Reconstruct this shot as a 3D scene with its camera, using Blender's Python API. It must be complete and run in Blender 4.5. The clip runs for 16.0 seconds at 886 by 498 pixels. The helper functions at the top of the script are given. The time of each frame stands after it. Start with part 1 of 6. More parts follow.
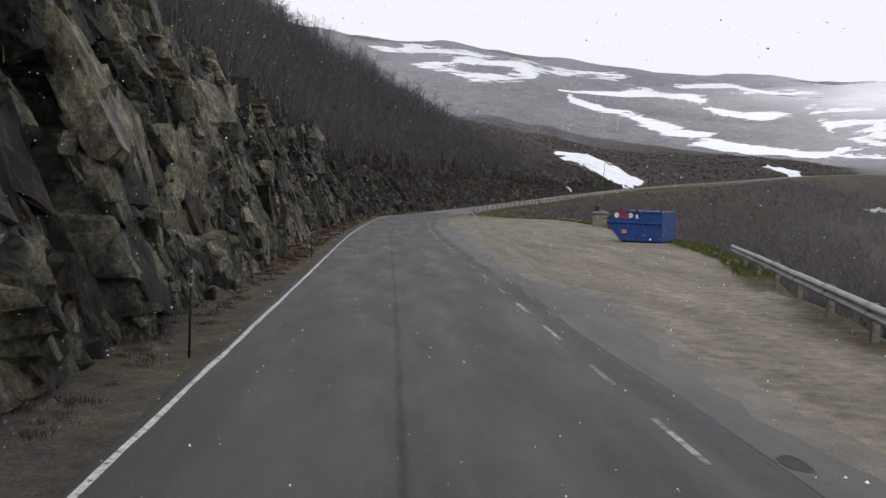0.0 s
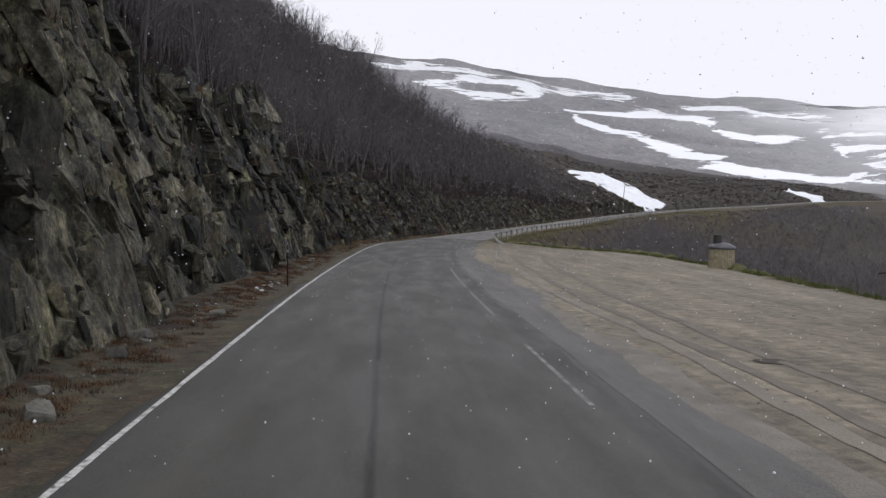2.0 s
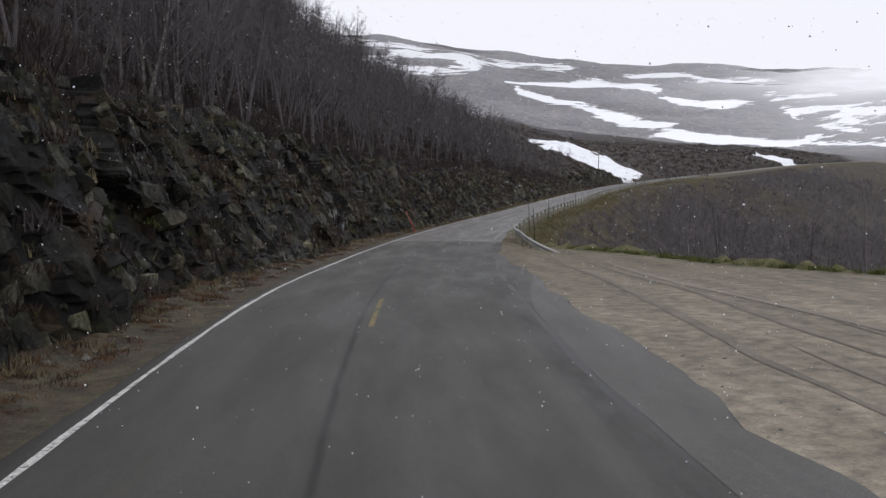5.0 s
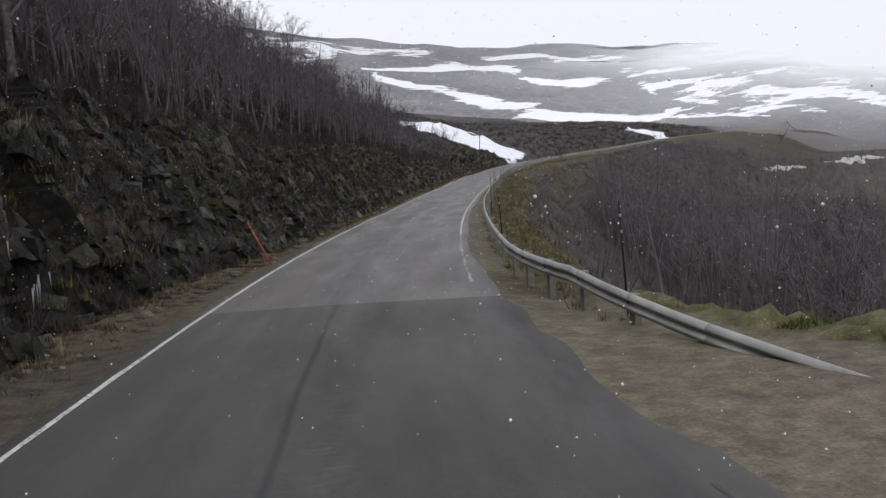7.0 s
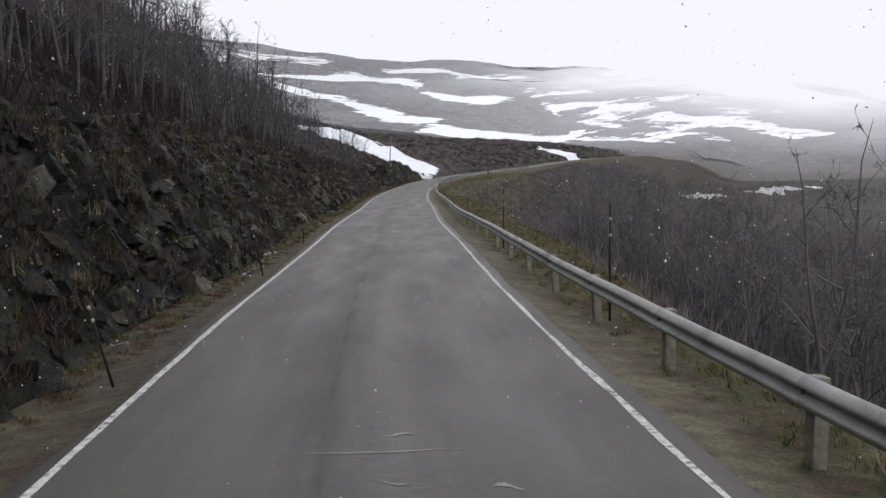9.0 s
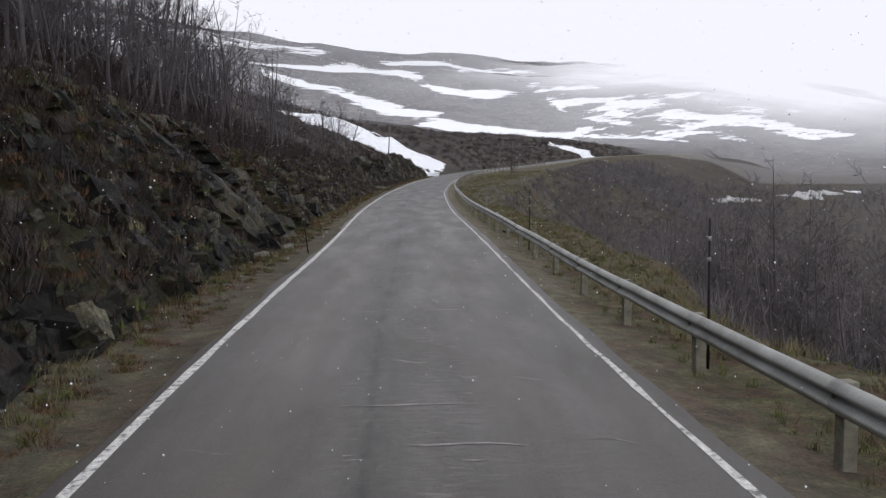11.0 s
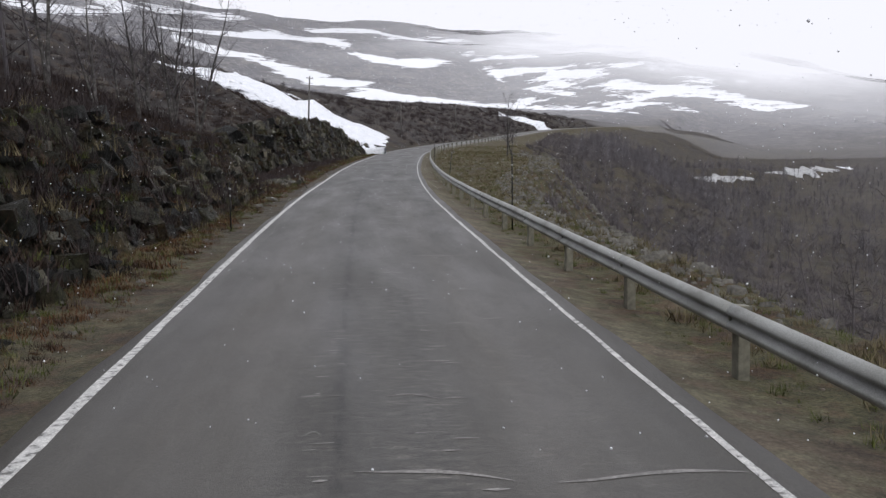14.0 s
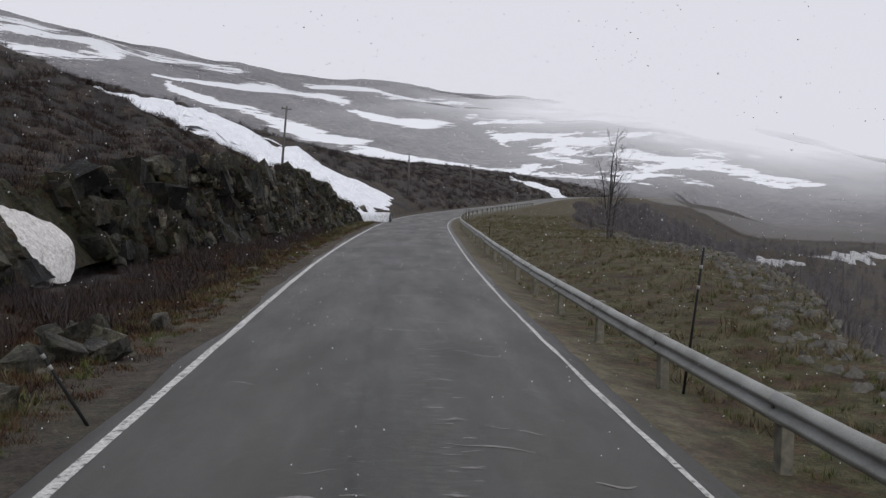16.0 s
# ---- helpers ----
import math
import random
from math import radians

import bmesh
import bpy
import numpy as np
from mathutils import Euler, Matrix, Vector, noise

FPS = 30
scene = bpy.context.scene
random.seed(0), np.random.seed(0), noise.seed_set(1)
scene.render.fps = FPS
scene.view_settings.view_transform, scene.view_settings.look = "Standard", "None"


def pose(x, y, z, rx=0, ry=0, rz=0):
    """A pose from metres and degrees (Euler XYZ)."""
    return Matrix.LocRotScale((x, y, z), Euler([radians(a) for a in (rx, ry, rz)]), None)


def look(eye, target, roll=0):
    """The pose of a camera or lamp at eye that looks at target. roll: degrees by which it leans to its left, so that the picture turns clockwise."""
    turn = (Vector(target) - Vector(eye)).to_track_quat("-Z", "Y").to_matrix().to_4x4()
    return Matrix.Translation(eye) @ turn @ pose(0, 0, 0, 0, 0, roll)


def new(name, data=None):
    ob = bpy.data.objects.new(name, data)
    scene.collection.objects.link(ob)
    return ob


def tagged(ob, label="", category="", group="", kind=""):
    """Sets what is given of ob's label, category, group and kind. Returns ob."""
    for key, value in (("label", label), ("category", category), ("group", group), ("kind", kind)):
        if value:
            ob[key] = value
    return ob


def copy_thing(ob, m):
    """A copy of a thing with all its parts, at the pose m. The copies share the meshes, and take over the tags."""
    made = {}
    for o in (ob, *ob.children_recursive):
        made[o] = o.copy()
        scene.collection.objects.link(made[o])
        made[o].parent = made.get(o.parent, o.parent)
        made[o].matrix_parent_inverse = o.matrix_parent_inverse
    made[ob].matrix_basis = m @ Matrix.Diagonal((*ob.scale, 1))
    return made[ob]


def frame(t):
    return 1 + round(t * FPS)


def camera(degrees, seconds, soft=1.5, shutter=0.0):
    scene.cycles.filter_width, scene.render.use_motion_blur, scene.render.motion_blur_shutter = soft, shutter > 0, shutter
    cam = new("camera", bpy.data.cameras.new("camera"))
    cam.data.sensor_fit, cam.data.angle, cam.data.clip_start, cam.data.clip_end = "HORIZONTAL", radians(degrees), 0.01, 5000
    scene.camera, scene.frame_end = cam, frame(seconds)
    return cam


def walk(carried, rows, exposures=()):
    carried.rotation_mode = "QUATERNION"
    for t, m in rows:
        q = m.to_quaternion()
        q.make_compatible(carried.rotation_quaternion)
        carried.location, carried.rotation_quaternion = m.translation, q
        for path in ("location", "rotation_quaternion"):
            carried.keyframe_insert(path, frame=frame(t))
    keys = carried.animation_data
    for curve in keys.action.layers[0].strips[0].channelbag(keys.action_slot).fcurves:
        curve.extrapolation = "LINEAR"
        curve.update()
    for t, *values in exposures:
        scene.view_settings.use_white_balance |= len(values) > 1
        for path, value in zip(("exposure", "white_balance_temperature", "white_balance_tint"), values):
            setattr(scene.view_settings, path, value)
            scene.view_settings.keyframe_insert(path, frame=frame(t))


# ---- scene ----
cam = camera(52.01, 16.0, soft=1.35)

# seconds, place in metres, heading, tilt and lean in degrees
PATH = [
    (0.0, 2.843, -1.005, 2.895, -2.79, -3.54, -1.35),
    (0.5, 2.772, 6.747, 2.836, -3.57, -2.90, -0.13),
    (1.0, 2.762, 14.493, 2.799, -2.81, -2.20, 0.20),
    (1.5, 2.737, 22.348, 2.733, -3.25, -1.87, -0.85),
    (2.0, 2.746, 30.194, 2.645, -2.86, -2.23, -2.23),
    (2.5, 2.806, 38.078, 2.567, -2.29, -2.38, -2.25),
    (3.0, 2.841, 46.004, 2.509, -2.94, -2.21, -1.48),
    (3.5, 2.844, 53.963, 2.500, -3.75, -2.89, 0.14),
    (4.0, 2.879, 61.933, 2.486, -4.53, -3.51, 0.19),
    (4.5, 3.022, 69.885, 2.466, -5.50, -3.67, 0.25),
    (5.0, 3.274, 77.793, 2.490, -6.72, -3.34, 0.30),
    (5.5, 3.934, 85.411, 2.507, -8.00, -2.79, 1.54),
    (6.0, 4.545, 93.218, 2.550, -9.31, -2.76, 1.71),
    (6.5, 5.331, 101.207, 2.469, -11.88, -3.18, 3.56),
    (7.0, 6.339, 109.364, 2.317, -15.41, -4.21, 3.60),
    (7.5, 7.645, 117.689, 2.316, -17.56, -4.80, 4.03),
    (8.0, 9.277, 126.065, 2.405, -20.04, -5.28, 3.75),
    (8.5, 11.206, 134.391, 2.528, -20.78, -4.97, 3.81),
    (9.0, 13.387, 142.668, 2.693, -22.09, -3.50, 1.31),
    (9.5, 15.745, 150.912, 2.951, -22.71, -2.63, 0.28),
    (10.0, 18.644, 158.978, 3.099, -22.63, -2.88, 0.34),
    (10.5, 21.471, 167.396, 3.306, -22.38, -3.43, 0.35),
    (11.0, 24.354, 175.831, 3.463, -22.31, -3.72, 0.37),
    (11.5, 27.245, 184.263, 3.616, -22.74, -3.66, 0.39),
    (12.0, 30.166, 192.655, 3.789, -23.74, -3.49, -0.66),
    (12.5, 33.222, 201.057, 3.965, -25.00, -3.72, -1.07),
    (13.0, 36.328, 209.476, 4.168, -25.61, -5.50, -0.79),
    (13.5, 39.450, 217.818, 4.391, -25.03, -6.18, 1.31),
    (14.0, 42.516, 226.188, 4.612, -26.81, -5.34, 0.66),
    (14.5, 45.704, 234.545, 4.838, -26.09, -3.08, -1.58),
    (15.0, 48.967, 242.985, 5.114, -26.67, -2.71, -1.89),
    (15.5, 52.349, 251.397, 5.367, -25.76, -1.83, -0.86),
    (16.0, 55.817, 259.652, 5.648, -27.21, -1.35, -1.79),
]
walk(cam, [(t, pose(x, y, z, 90 + p, r, h)) for t, x, y, z, h, p, r in PATH],
     [(0, 0.08), (3, 0.06), (8, 0.06), (9.2, 0.10), (12.5, 0.08), (13.8, 0.13), (14.8, -0.07), (16, -0.26)])

# ---- sky and light: a bright overcast day with falling sleet ----
world = bpy.data.worlds.new("overcast_sky")
scene.world = world
world.use_nodes = True
wn, wl = world.node_tree.nodes, world.node_tree.links
sky = wn.new("ShaderNodeTexSky")
sky.sky_type, sky.sun_disc, sky.sun_elevation, sky.sun_rotation = "NISHITA", False, radians(42), radians(150)
sky.air_density, sky.dust_density = 1.0, 3.0
grey = wn.new("ShaderNodeHueSaturation")
grey.inputs["Saturation"].default_value, grey.inputs["Value"].default_value = 0.25, 0.10
wl.new(sky.outputs[0], grey.inputs["Color"])
veil = wn.new("ShaderNodeMixRGB")
veil.inputs[0].default_value, veil.inputs[2].default_value = 0.90, (0.92, 0.925, 1.01, 1)
wl.new(grey.outputs[0], veil.inputs[1])
wl.new(veil.outputs[0], wn["Background"].inputs[0])
wn["Background"].inputs[1].default_value = 1.0

sun = new("sun", bpy.data.lights.new("sun", "SUN"))
sun.data.energy, sun.data.angle, sun.data.color = 1.1, radians(25), (1.0, 0.97, 0.93)
sun.matrix_world = look((20, 20, 60), (40, 75, 0))

# ---- the lie of the land ----
# road centre line: station, x, y, z
LINE = np.array([
    (-60, 3.77, -86.19, 0.52), (-40, 3.55, -57.79, 0.52), (-20, 3.34, -29.39, 0.52), (0, 3.11, -0.99, 0.51), (20, 2.85, 27.40, 0.36),
    (40, 2.54, 56.30, 0.16), (60, 3.20, 86.23, 0.07), (68, 4.17, 98.55, 0.12), (76, 5.87, 111.16, -0.03), (84, 8.32, 123.98, -0.01),
    (92, 11.55, 136.71, 0.20), (100, 15.34, 149.34, 0.47), (108, 19.50, 161.92, 0.75), (116, 23.93, 174.43, 1.02), (124, 28.31, 186.98, 1.25),
    (132, 32.94, 199.43, 1.50), (140, 37.52, 211.88, 1.84), (148, 42.05, 224.40, 2.19), (156, 46.83, 236.85, 2.57), (164, 51.77, 249.29, 2.96),
    (172, 56.86, 261.71, 3.34), (180, 62.23, 274.02, 3.76), (188, 67.79, 286.24, 4.28), (196, 73.58, 298.34, 4.79), (204, 79.49, 310.38, 5.25),
    (212, 85.47, 322.39, 5.69), (220, 91.73, 334.23, 6.16), (228, 98.48, 345.73, 6.68), (236, 106.26, 356.52, 7.33), (240, 110.48, 361.71, 7.68),
    (264, 135.54, 393.36, 9.45), (288, 159.75, 425.62, 11.20), (312, 184.51, 457.36, 13.15), (336, 210.75, 487.85, 15.31), (360, 238.63, 516.88, 17.37),
    (384, 268.00, 544.37, 19.14), (408, 298.98, 570.05, 20.94), (432, 331.20, 594.17, 22.82), (456, 364.28, 617.16, 24.74)])


def spline(knots, step):
    d = np.r_[0, np.cumsum(np.linalg.norm(np.diff(knots[:, 1:3], axis=0), axis=1))]
    n, h, s = len(d), np.diff(d), np.arange(0, d[-1], step)
    out = []
    for k in range(4):
        y, a, b = knots[:, k], np.zeros((n, n)), np.zeros(n)
        a[0, 0] = a[-1, -1] = 1
        for i in range(1, n - 1):
            a[i, i - 1:i + 2] = h[i - 1], 2 * (h[i - 1] + h[i]), h[i]
            b[i] = 6 * ((y[i + 1] - y[i]) / h[i] - (y[i] - y[i - 1]) / h[i - 1])
        m, j = np.linalg.solve(a, b), np.clip(np.searchsorted(d, s) - 1, 0, n - 2)
        p, q, g = d[j + 1] - s, s - d[j], h[j]
        out.append(m[j] * p**3 / (6 * g) + m[j + 1] * q**3 / (6 * g) + (y[j] / g - m[j] * g / 6) * p + (y[j + 1] / g - m[j + 1] * g / 6) * q)
    return s, np.array(out).T


ARC, CL = spline(LINE, 0.5)
ST, CL = CL[:, 0], CL[:, 1:]
ARC = ARC - np.interp(0, ST, ARC)
TG = np.gradient(CL[:, :2], axis=0)
TG /= np.linalg.norm(TG, axis=1)[:, None]


def bank(s):
    """Cross fall of the road in its bend."""
    return np.interp(s, [50, 60, 70, 80, 90, 100, 110, 118, 130], [0.0, 0.02, 0.03, 0.03, -0.01, -0.05, -0.07, -0.055, 0.0])


def metres(s):
    """Length of road from station 0 to station s."""
    return np.interp(s, ST, ARC)


def station(m):
    return np.interp(m, ARC, ST)


def place(s, u, dz=0.0):
    """The point at station s along the road and u metres to the right of its middle, dz above its crown."""
    s, u = np.broadcast_arrays(np.asarray(s, float), np.asarray(u, float))
    x, y, z = (np.interp(s, ST, CL[:, k]) for k in range(3))
    tx, ty = np.interp(s, ST, TG[:, 0]), np.interp(s, ST, TG[:, 1])
    return np.stack([x + u * ty, y - u * tx, z + dz - bank(s) * np.clip(u, -4, 0)], -1)


def heading(s):
    return math.degrees(math.atan2(-float(np.interp(s, ST, TG[:, 0])), float(np.interp(s, ST, TG[:, 1]))))


def road_coords(x, y):
    """Station, offset and road height of points in the plan."""
    x, y = np.broadcast_arrays(np.asarray(x, float), np.asarray(y, float))
    fx, fy = x.ravel(), y.ravel()
    s, u, z = np.empty(fx.size), np.empty(fx.size), np.empty(fx.size)
    c, st = CL[::4], ST[::4]
    tg, per = TG[::4], np.gradient(ARC, ST)[::4]
    for a in range(0, fx.size, 20000):
        dx, dy = fx[a:a + 20000, None] - c[:, 0], fy[a:a + 20000, None] - c[:, 1]
        i = (dx * dx + dy * dy).argmin(1)
        k = np.arange(len(i))
        dx, dy = dx[k, i], dy[k, i]
        along = dx * tg[i, 0] + dy * tg[i, 1]
        s[a:a + 20000] = st[i] + along / per[i]
        side = dx * tg[i, 1] - dy * tg[i, 0]
        far = np.sqrt(dx * dx + dy * dy)
        u[a:a + 20000] = np.where(np.abs(along) > 1.5, np.sign(side) * far, side)
        z[a:a + 20000] = np.interp(s[a:a + 20000], ST, CL[:, 2])
    return s.reshape(x.shape), u.reshape(x.shape), z.reshape(x.shape)


def rnd(ix, iy, seed):
    h = (ix.astype(np.int64) * 374761393 + iy.astype(np.int64) * 668265263 + seed * 974634777) & 0xFFFFFFFF
    h = ((h ^ (h >> 13)) * 1274126177) & 0xFFFFFFFF
    h = ((h ^ (h >> 16)) * 2246822519) & 0xFFFFFFFF
    return ((h ^ (h >> 15)) & 0xFFFFFF) / float(0xFFFFFF)


def vnoise(x, y, seed=0):
    """Smooth noise from -1 to 1."""
    x, y = np.broadcast_arrays(np.asarray(x, float), np.asarray(y, float))
    ix, iy = np.floor(x), np.floor(y)
    fx, fy = x - ix, y - iy
    fx, fy = fx * fx * (3 - 2 * fx), fy * fy * (3 - 2 * fy)
    a, b = rnd(ix, iy, seed), rnd(ix + 1, iy, seed)
    c, d = rnd(ix, iy + 1, seed), rnd(ix + 1, iy + 1, seed)
    return 2 * (a + (b - a) * fx + (c - a) * fy + (a - b - c + d) * fx * fy) - 1


def fbm(x, y, octaves=4, seed=0):
    out, amp = 0, 1.0
    for o in range(octaves):
        out = out + amp * vnoise(np.asarray(x) * 2**o + 7.3 * o, np.asarray(y) * 2**o - 3.1 * o, seed + o)
        amp *= 0.5
    return out


def cells(x, y, seed):
    """Nearest jittered cell: three random numbers of its own, and the way from its middle."""
    ix, iy = np.floor(x), np.floor(y)
    best = np.full(x.shape, 1e9)
    out = [np.zeros(x.shape) for _ in range(5)]
    for di in (-1, 0, 1):
        for dj in (-1, 0, 1):
            cx, cy = ix + di, iy + dj
            dx, dy = x - cx - rnd(cx, cy, seed), y - cy - rnd(cx, cy, seed + 1)
            d = dx * dx + dy * dy
            w = d < best
            best = np.where(w, d, best)
            for k, v in enumerate((rnd(cx, cy, seed + 2), rnd(cx, cy, seed + 3), rnd(cx, cy, seed + 4), dx, dy)):
                out[k] = np.where(w, v, out[k])
    return out


def ramp(v, xs, ys):
    return np.interp(v, xs, ys)


def step(v, a, b):
    t = np.clip((v - a) / (b - a), 0, 1)
    return t * t * (3 - 2 * t)


# height of the cut rock face beside the road
FACE_S = [-40, -5, 10, 17, 22, 30, 37, 46, 54, 60, 66, 75, 85, 95, 106, 118, 125, 137, 150, 164, 175, 182, 188, 197, 205, 212, 218, 224, 240, 260, 300]
FACE_H = [7.9, 7.9, 7.6, 7.0, 6.8, 6.6, 7.0, 7.0, 8.0, 6.0, 5.2, 5.4, 5.8, 4.8, 4.0, 4.6, 4.4, 3.8, 3.2, 2.8, 2.4, 2.2, 2.4, 3.2, 3.6, 3.2, 1.6, 0.5, 1.2, 1.6, 1.6]
# width of the level ground beside the rail
SHELF_S = [60, 82, 91, 97, 110, 120, 126, 141, 147, 156, 162, 167, 173, 177, 180, 184, 187, 193, 204, 211, 235, 330]
SHELF_U = [7.5, 7.5, 5.2, 5.2, 5.4, 6.3, 6.1, 7.2, 7.1, 6.8, 6.5, 6.9, 7.5, 8.2, 8.6, 10.3, 11.8, 13.4, 13.4, 14.0, 14.0, 8.0]
# the fells are drawn in a plan of their own, smaller by FELL about the first bend
FELL, FELL_X, FELL_Y, FELL_Z = 1.575, 3.4, -1.0, 2.2


# grassy hummocks on the valley floor that hold old snow
HUMMOCKS = ((247.0, 437.0), (286.0, 442.0))


def face_foot(s):
    """Offset of the foot of the rock face."""
    return ramp(s, [-20, 20, 30, 38, 56, 66, 174, 183, 189, 194, 212, 222], [4.7, 4.7, 5.0, 5.0, 4.7, 4.4, 4.3, 9.4, 9.9, 8.6, 6.0, 4.6])


def face_lean(s):
    """How far the face falls back for each metre of height."""
    return ramp(s, [-20, 55, 72, 95, 125, 145, 182, 192, 212, 222], [0.36, 0.42, 0.62, 0.72, 0.80, 1.05, 0.85, 0.55, 0.55, 1.0])


def fell_plan(x, y):
    return FELL_X + (x - FELL_X) / FELL, FELL_Y + (y - FELL_Y) / FELL


def layby_edge(s):
    """Outer edge of the gravel lay-by."""
    return ramp(s, [-30, -8, 0, 8, 12, 19, 26, 36, 57, 64, 70, 76, 80, 83, 86, 90], [3.0, 3.4, 4.6, 6.6, 8.0, 10.4, 13.2, 15.8, 18.2, 17.0, 15.2, 10.8, 8.6, 6.2, 4.8, 3.4])


def verge_edge(s):
    """Outer edge of the level ground right of the road."""
    return np.where(s < 90, np.maximum(layby_edge(s) + 1.2, 5.0), ramp(s, SHELF_S, SHELF_U))


def mountain(x, y):
    """The far side of the valley and the fells."""
    x, y = fell_plan(x, y)
    dx, dy = x - 20.0, y - 60.0
    r, az = np.hypot(dx, dy), np.degrees(np.arctan2(dx, dy))
    top = ramp(az, [-180, -120, -50, -8, 0, 3.6, 8.8, 13, 15.7, 21.5, 26, 32, 36, 42, 48, 54, 66, 80, 110, 180],
               [120, 150, 240, 240, 232, 225, 212, 196, 186, 178, 174, 174, 166, 142, 112, 84, 62, 60, 70, 120])
    q = ramp(r, [0, 180, 260, 300, 400, 480, 574, 660, 770, 880, 1000, 1700, 3200], [0.0, -0.02, 0.04, 0.08, 0.13, 0.19, 0.32, 0.43, 0.575, 0.69, 0.70, 0.64, 0.4])
    q = q - 0.045 * step(az, 18, 26) * step(r, 230, 330) * (1 - step(r, 480, 640))
    rough = fbm(x / 160, y / 160, 5, 40) * step(r, 250, 800) * 7 + fbm(x / 45, y / 45, 3, 47) * step(r, 150, 500) * 1.6
    return FELL_Z + FELL * (top * q + rough - FELL_Z)


def land(x, y):
    """Height of the ground sheet, and station and offset."""
    s, u, zr = road_coords(x, y)
    far = mountain(x, y)
    bumps = 0.10 * fbm(x / 1.1, y / 1.1, 3, 3) + 0.30 * fbm(x / 5.5, y / 5.5, 3, 9)
    # left: ditch, ledge behind the rock face, hillside
    a = -u
    face = ramp(s, FACE_S, FACE_H)
    foot, lean = face_foot(s), face_lean(s)
    steep = ramp(s, [40, 70, 110, 150, 180, 205, 214, 222, 250], [0.80, 0.70, 0.72, 0.60, 0.42, 0.44, 0.46, 0.44, 0.40]) + 0.05 * fbm(s / 30, a / 40, 3, 21)
    upper = ramp(s, [40, 75, 115, 135, 162, 182, 215, 234, 250, 270, 300], [0.68, 0.72, 0.72, 0.67, 0.44, 0.31, 0.33, 0.33, 0.27, 0.20, 0.15]) + 0.04 * fbm(s / 40, a / 50, 3, 23)
    above = np.clip(a - foot - lean * face - 0.9, 0, None)
    left = ramp(a, [0, 2.85, 3.0, 3.4, 4.2], [-0.06, -0.06, -0.055, -0.09, -0.10])
    left = left + np.clip(np.minimum(a, foot) - 3.6, 0, None) * (0.12 - 0.19 * step(s, 172, 184))
    left = left + np.clip((a - foot - 0.8) / (lean * face), 0, 1) * face * 0.93 + steep * np.minimum(above, 8.0) + upper * np.clip(above - 8.0, 0, None)
    cap = 72 + 0.04 * (a - 173) + 9 * fbm(x / 95, y / 95, 2, 5)
    left = np.minimum(left, cap) + bumps * step(a, 3.0, 9.0) * (1 + 2.2 * step(a, 8, 20))
    # right: lay-by or shelf, then the drop into the valley
    lay = step(s, -12, -2) * (1 - step(s, 80, 90))
    edge = verge_edge(s)
    edge = edge + 0.7 * fbm(s / 7, s / 11, 3, 33)
    out = np.clip(u - edge, 0, None)
    shelf = ramp(u, [0, 2.85, 3.0, 3.5, 4.2], [-0.06, -0.06, -0.055, -0.14, -0.21]) * (1 - lay) + lay * (ramp(u, [0, 2.9, 3.3, 4.0], [-0.06, -0.06, -0.13, -0.14]) + 0.014 * np.clip(u - 4.2, 0, 14) + 0.07 * step(u, 2.9, 3.4))
    knoll = np.exp(-((s - 196) / 17)**2) * step(u, 5, 9) * 0.55
    drop = -15.0 * (1 - np.exp(-out / 20.0)) - 0.25 * np.minimum(out, 9) * np.exp(-out / 14)
    drop = drop - 0.30 * np.minimum(out, 7) * step(s, 140, 170)
    drop = drop * (1 - 0.7 * step(s, 214, 250) * (1 - step(u, 22, 55)))
    rise = step(u, 95, 410) * 14.0
    for hx, hy in HUMMOCKS:
        rise = rise + 4.2 * np.exp(-((x - hx)**2 + (y - hy)**2) / 240.0)
    right = shelf + knoll + drop + rise + bumps * (0.25 + 0.75 * step(u, edge - 1, edge + 3)) * step(u, 3.0, 6.0) * (1 - 0.85 * lay * (out <= 0))
    near = zr - bank(s) * np.clip(u, -4, 0) + np.where(u < 0, left, right)
    k = step(np.abs(u), 70, 300)
    z = near * (1 - k) + np.where(u < 0, np.maximum(far, np.minimum(near, 82.0)), far) * k
    px, py = fell_plan(x, y)
    rr = np.hypot(px - 20, py - 60)
    k2 = step(rr, 330, 480)
    z = z * (1 - k2) + np.where((u < 0) & (s < 300), np.maximum(far, z * (1 - step(rr, 420, 700))), far) * k2
    return z, s, u

# ---- materials ----
def node_material(name, rough=0.9):
    m = bpy.data.materials.new(name)
    m.use_nodes = True
    n, l = m.node_tree.nodes, m.node_tree.links
    b = n["Principled BSDF"]
    b.inputs["Roughness"].default_value = rough
    b.inputs["Specular IOR Level"].default_value = 0.3
    return m, n, l, b


def noise_at(n, l, scale, detail=5, vec=None, rough=0.6):
    t = n.new("ShaderNodeTexNoise")
    t.inputs["Scale"].default_value, t.inputs["Detail"].default_value, t.inputs["Roughness"].default_value = scale, detail, rough
    if vec is None:
        g = n.new("ShaderNodeNewGeometry")
        vec = g.outputs["Position"]
    l.new(vec, t.inputs["Vector"])
    return t.outputs["Fac"]


def colour_ramp(n, l, fac, stops):
    r = n.new("ShaderNodeValToRGB")
    e = r.color_ramp.elements
    while len(e) < len(stops):
        e.new(0.5)
    for k, (p, c) in zip(e, stops):
        k.position, k.color = p, (*c, 1) if len(c) == 3 else c
    l.new(fac, r.inputs["Fac"])
    return r.outputs["Color"]


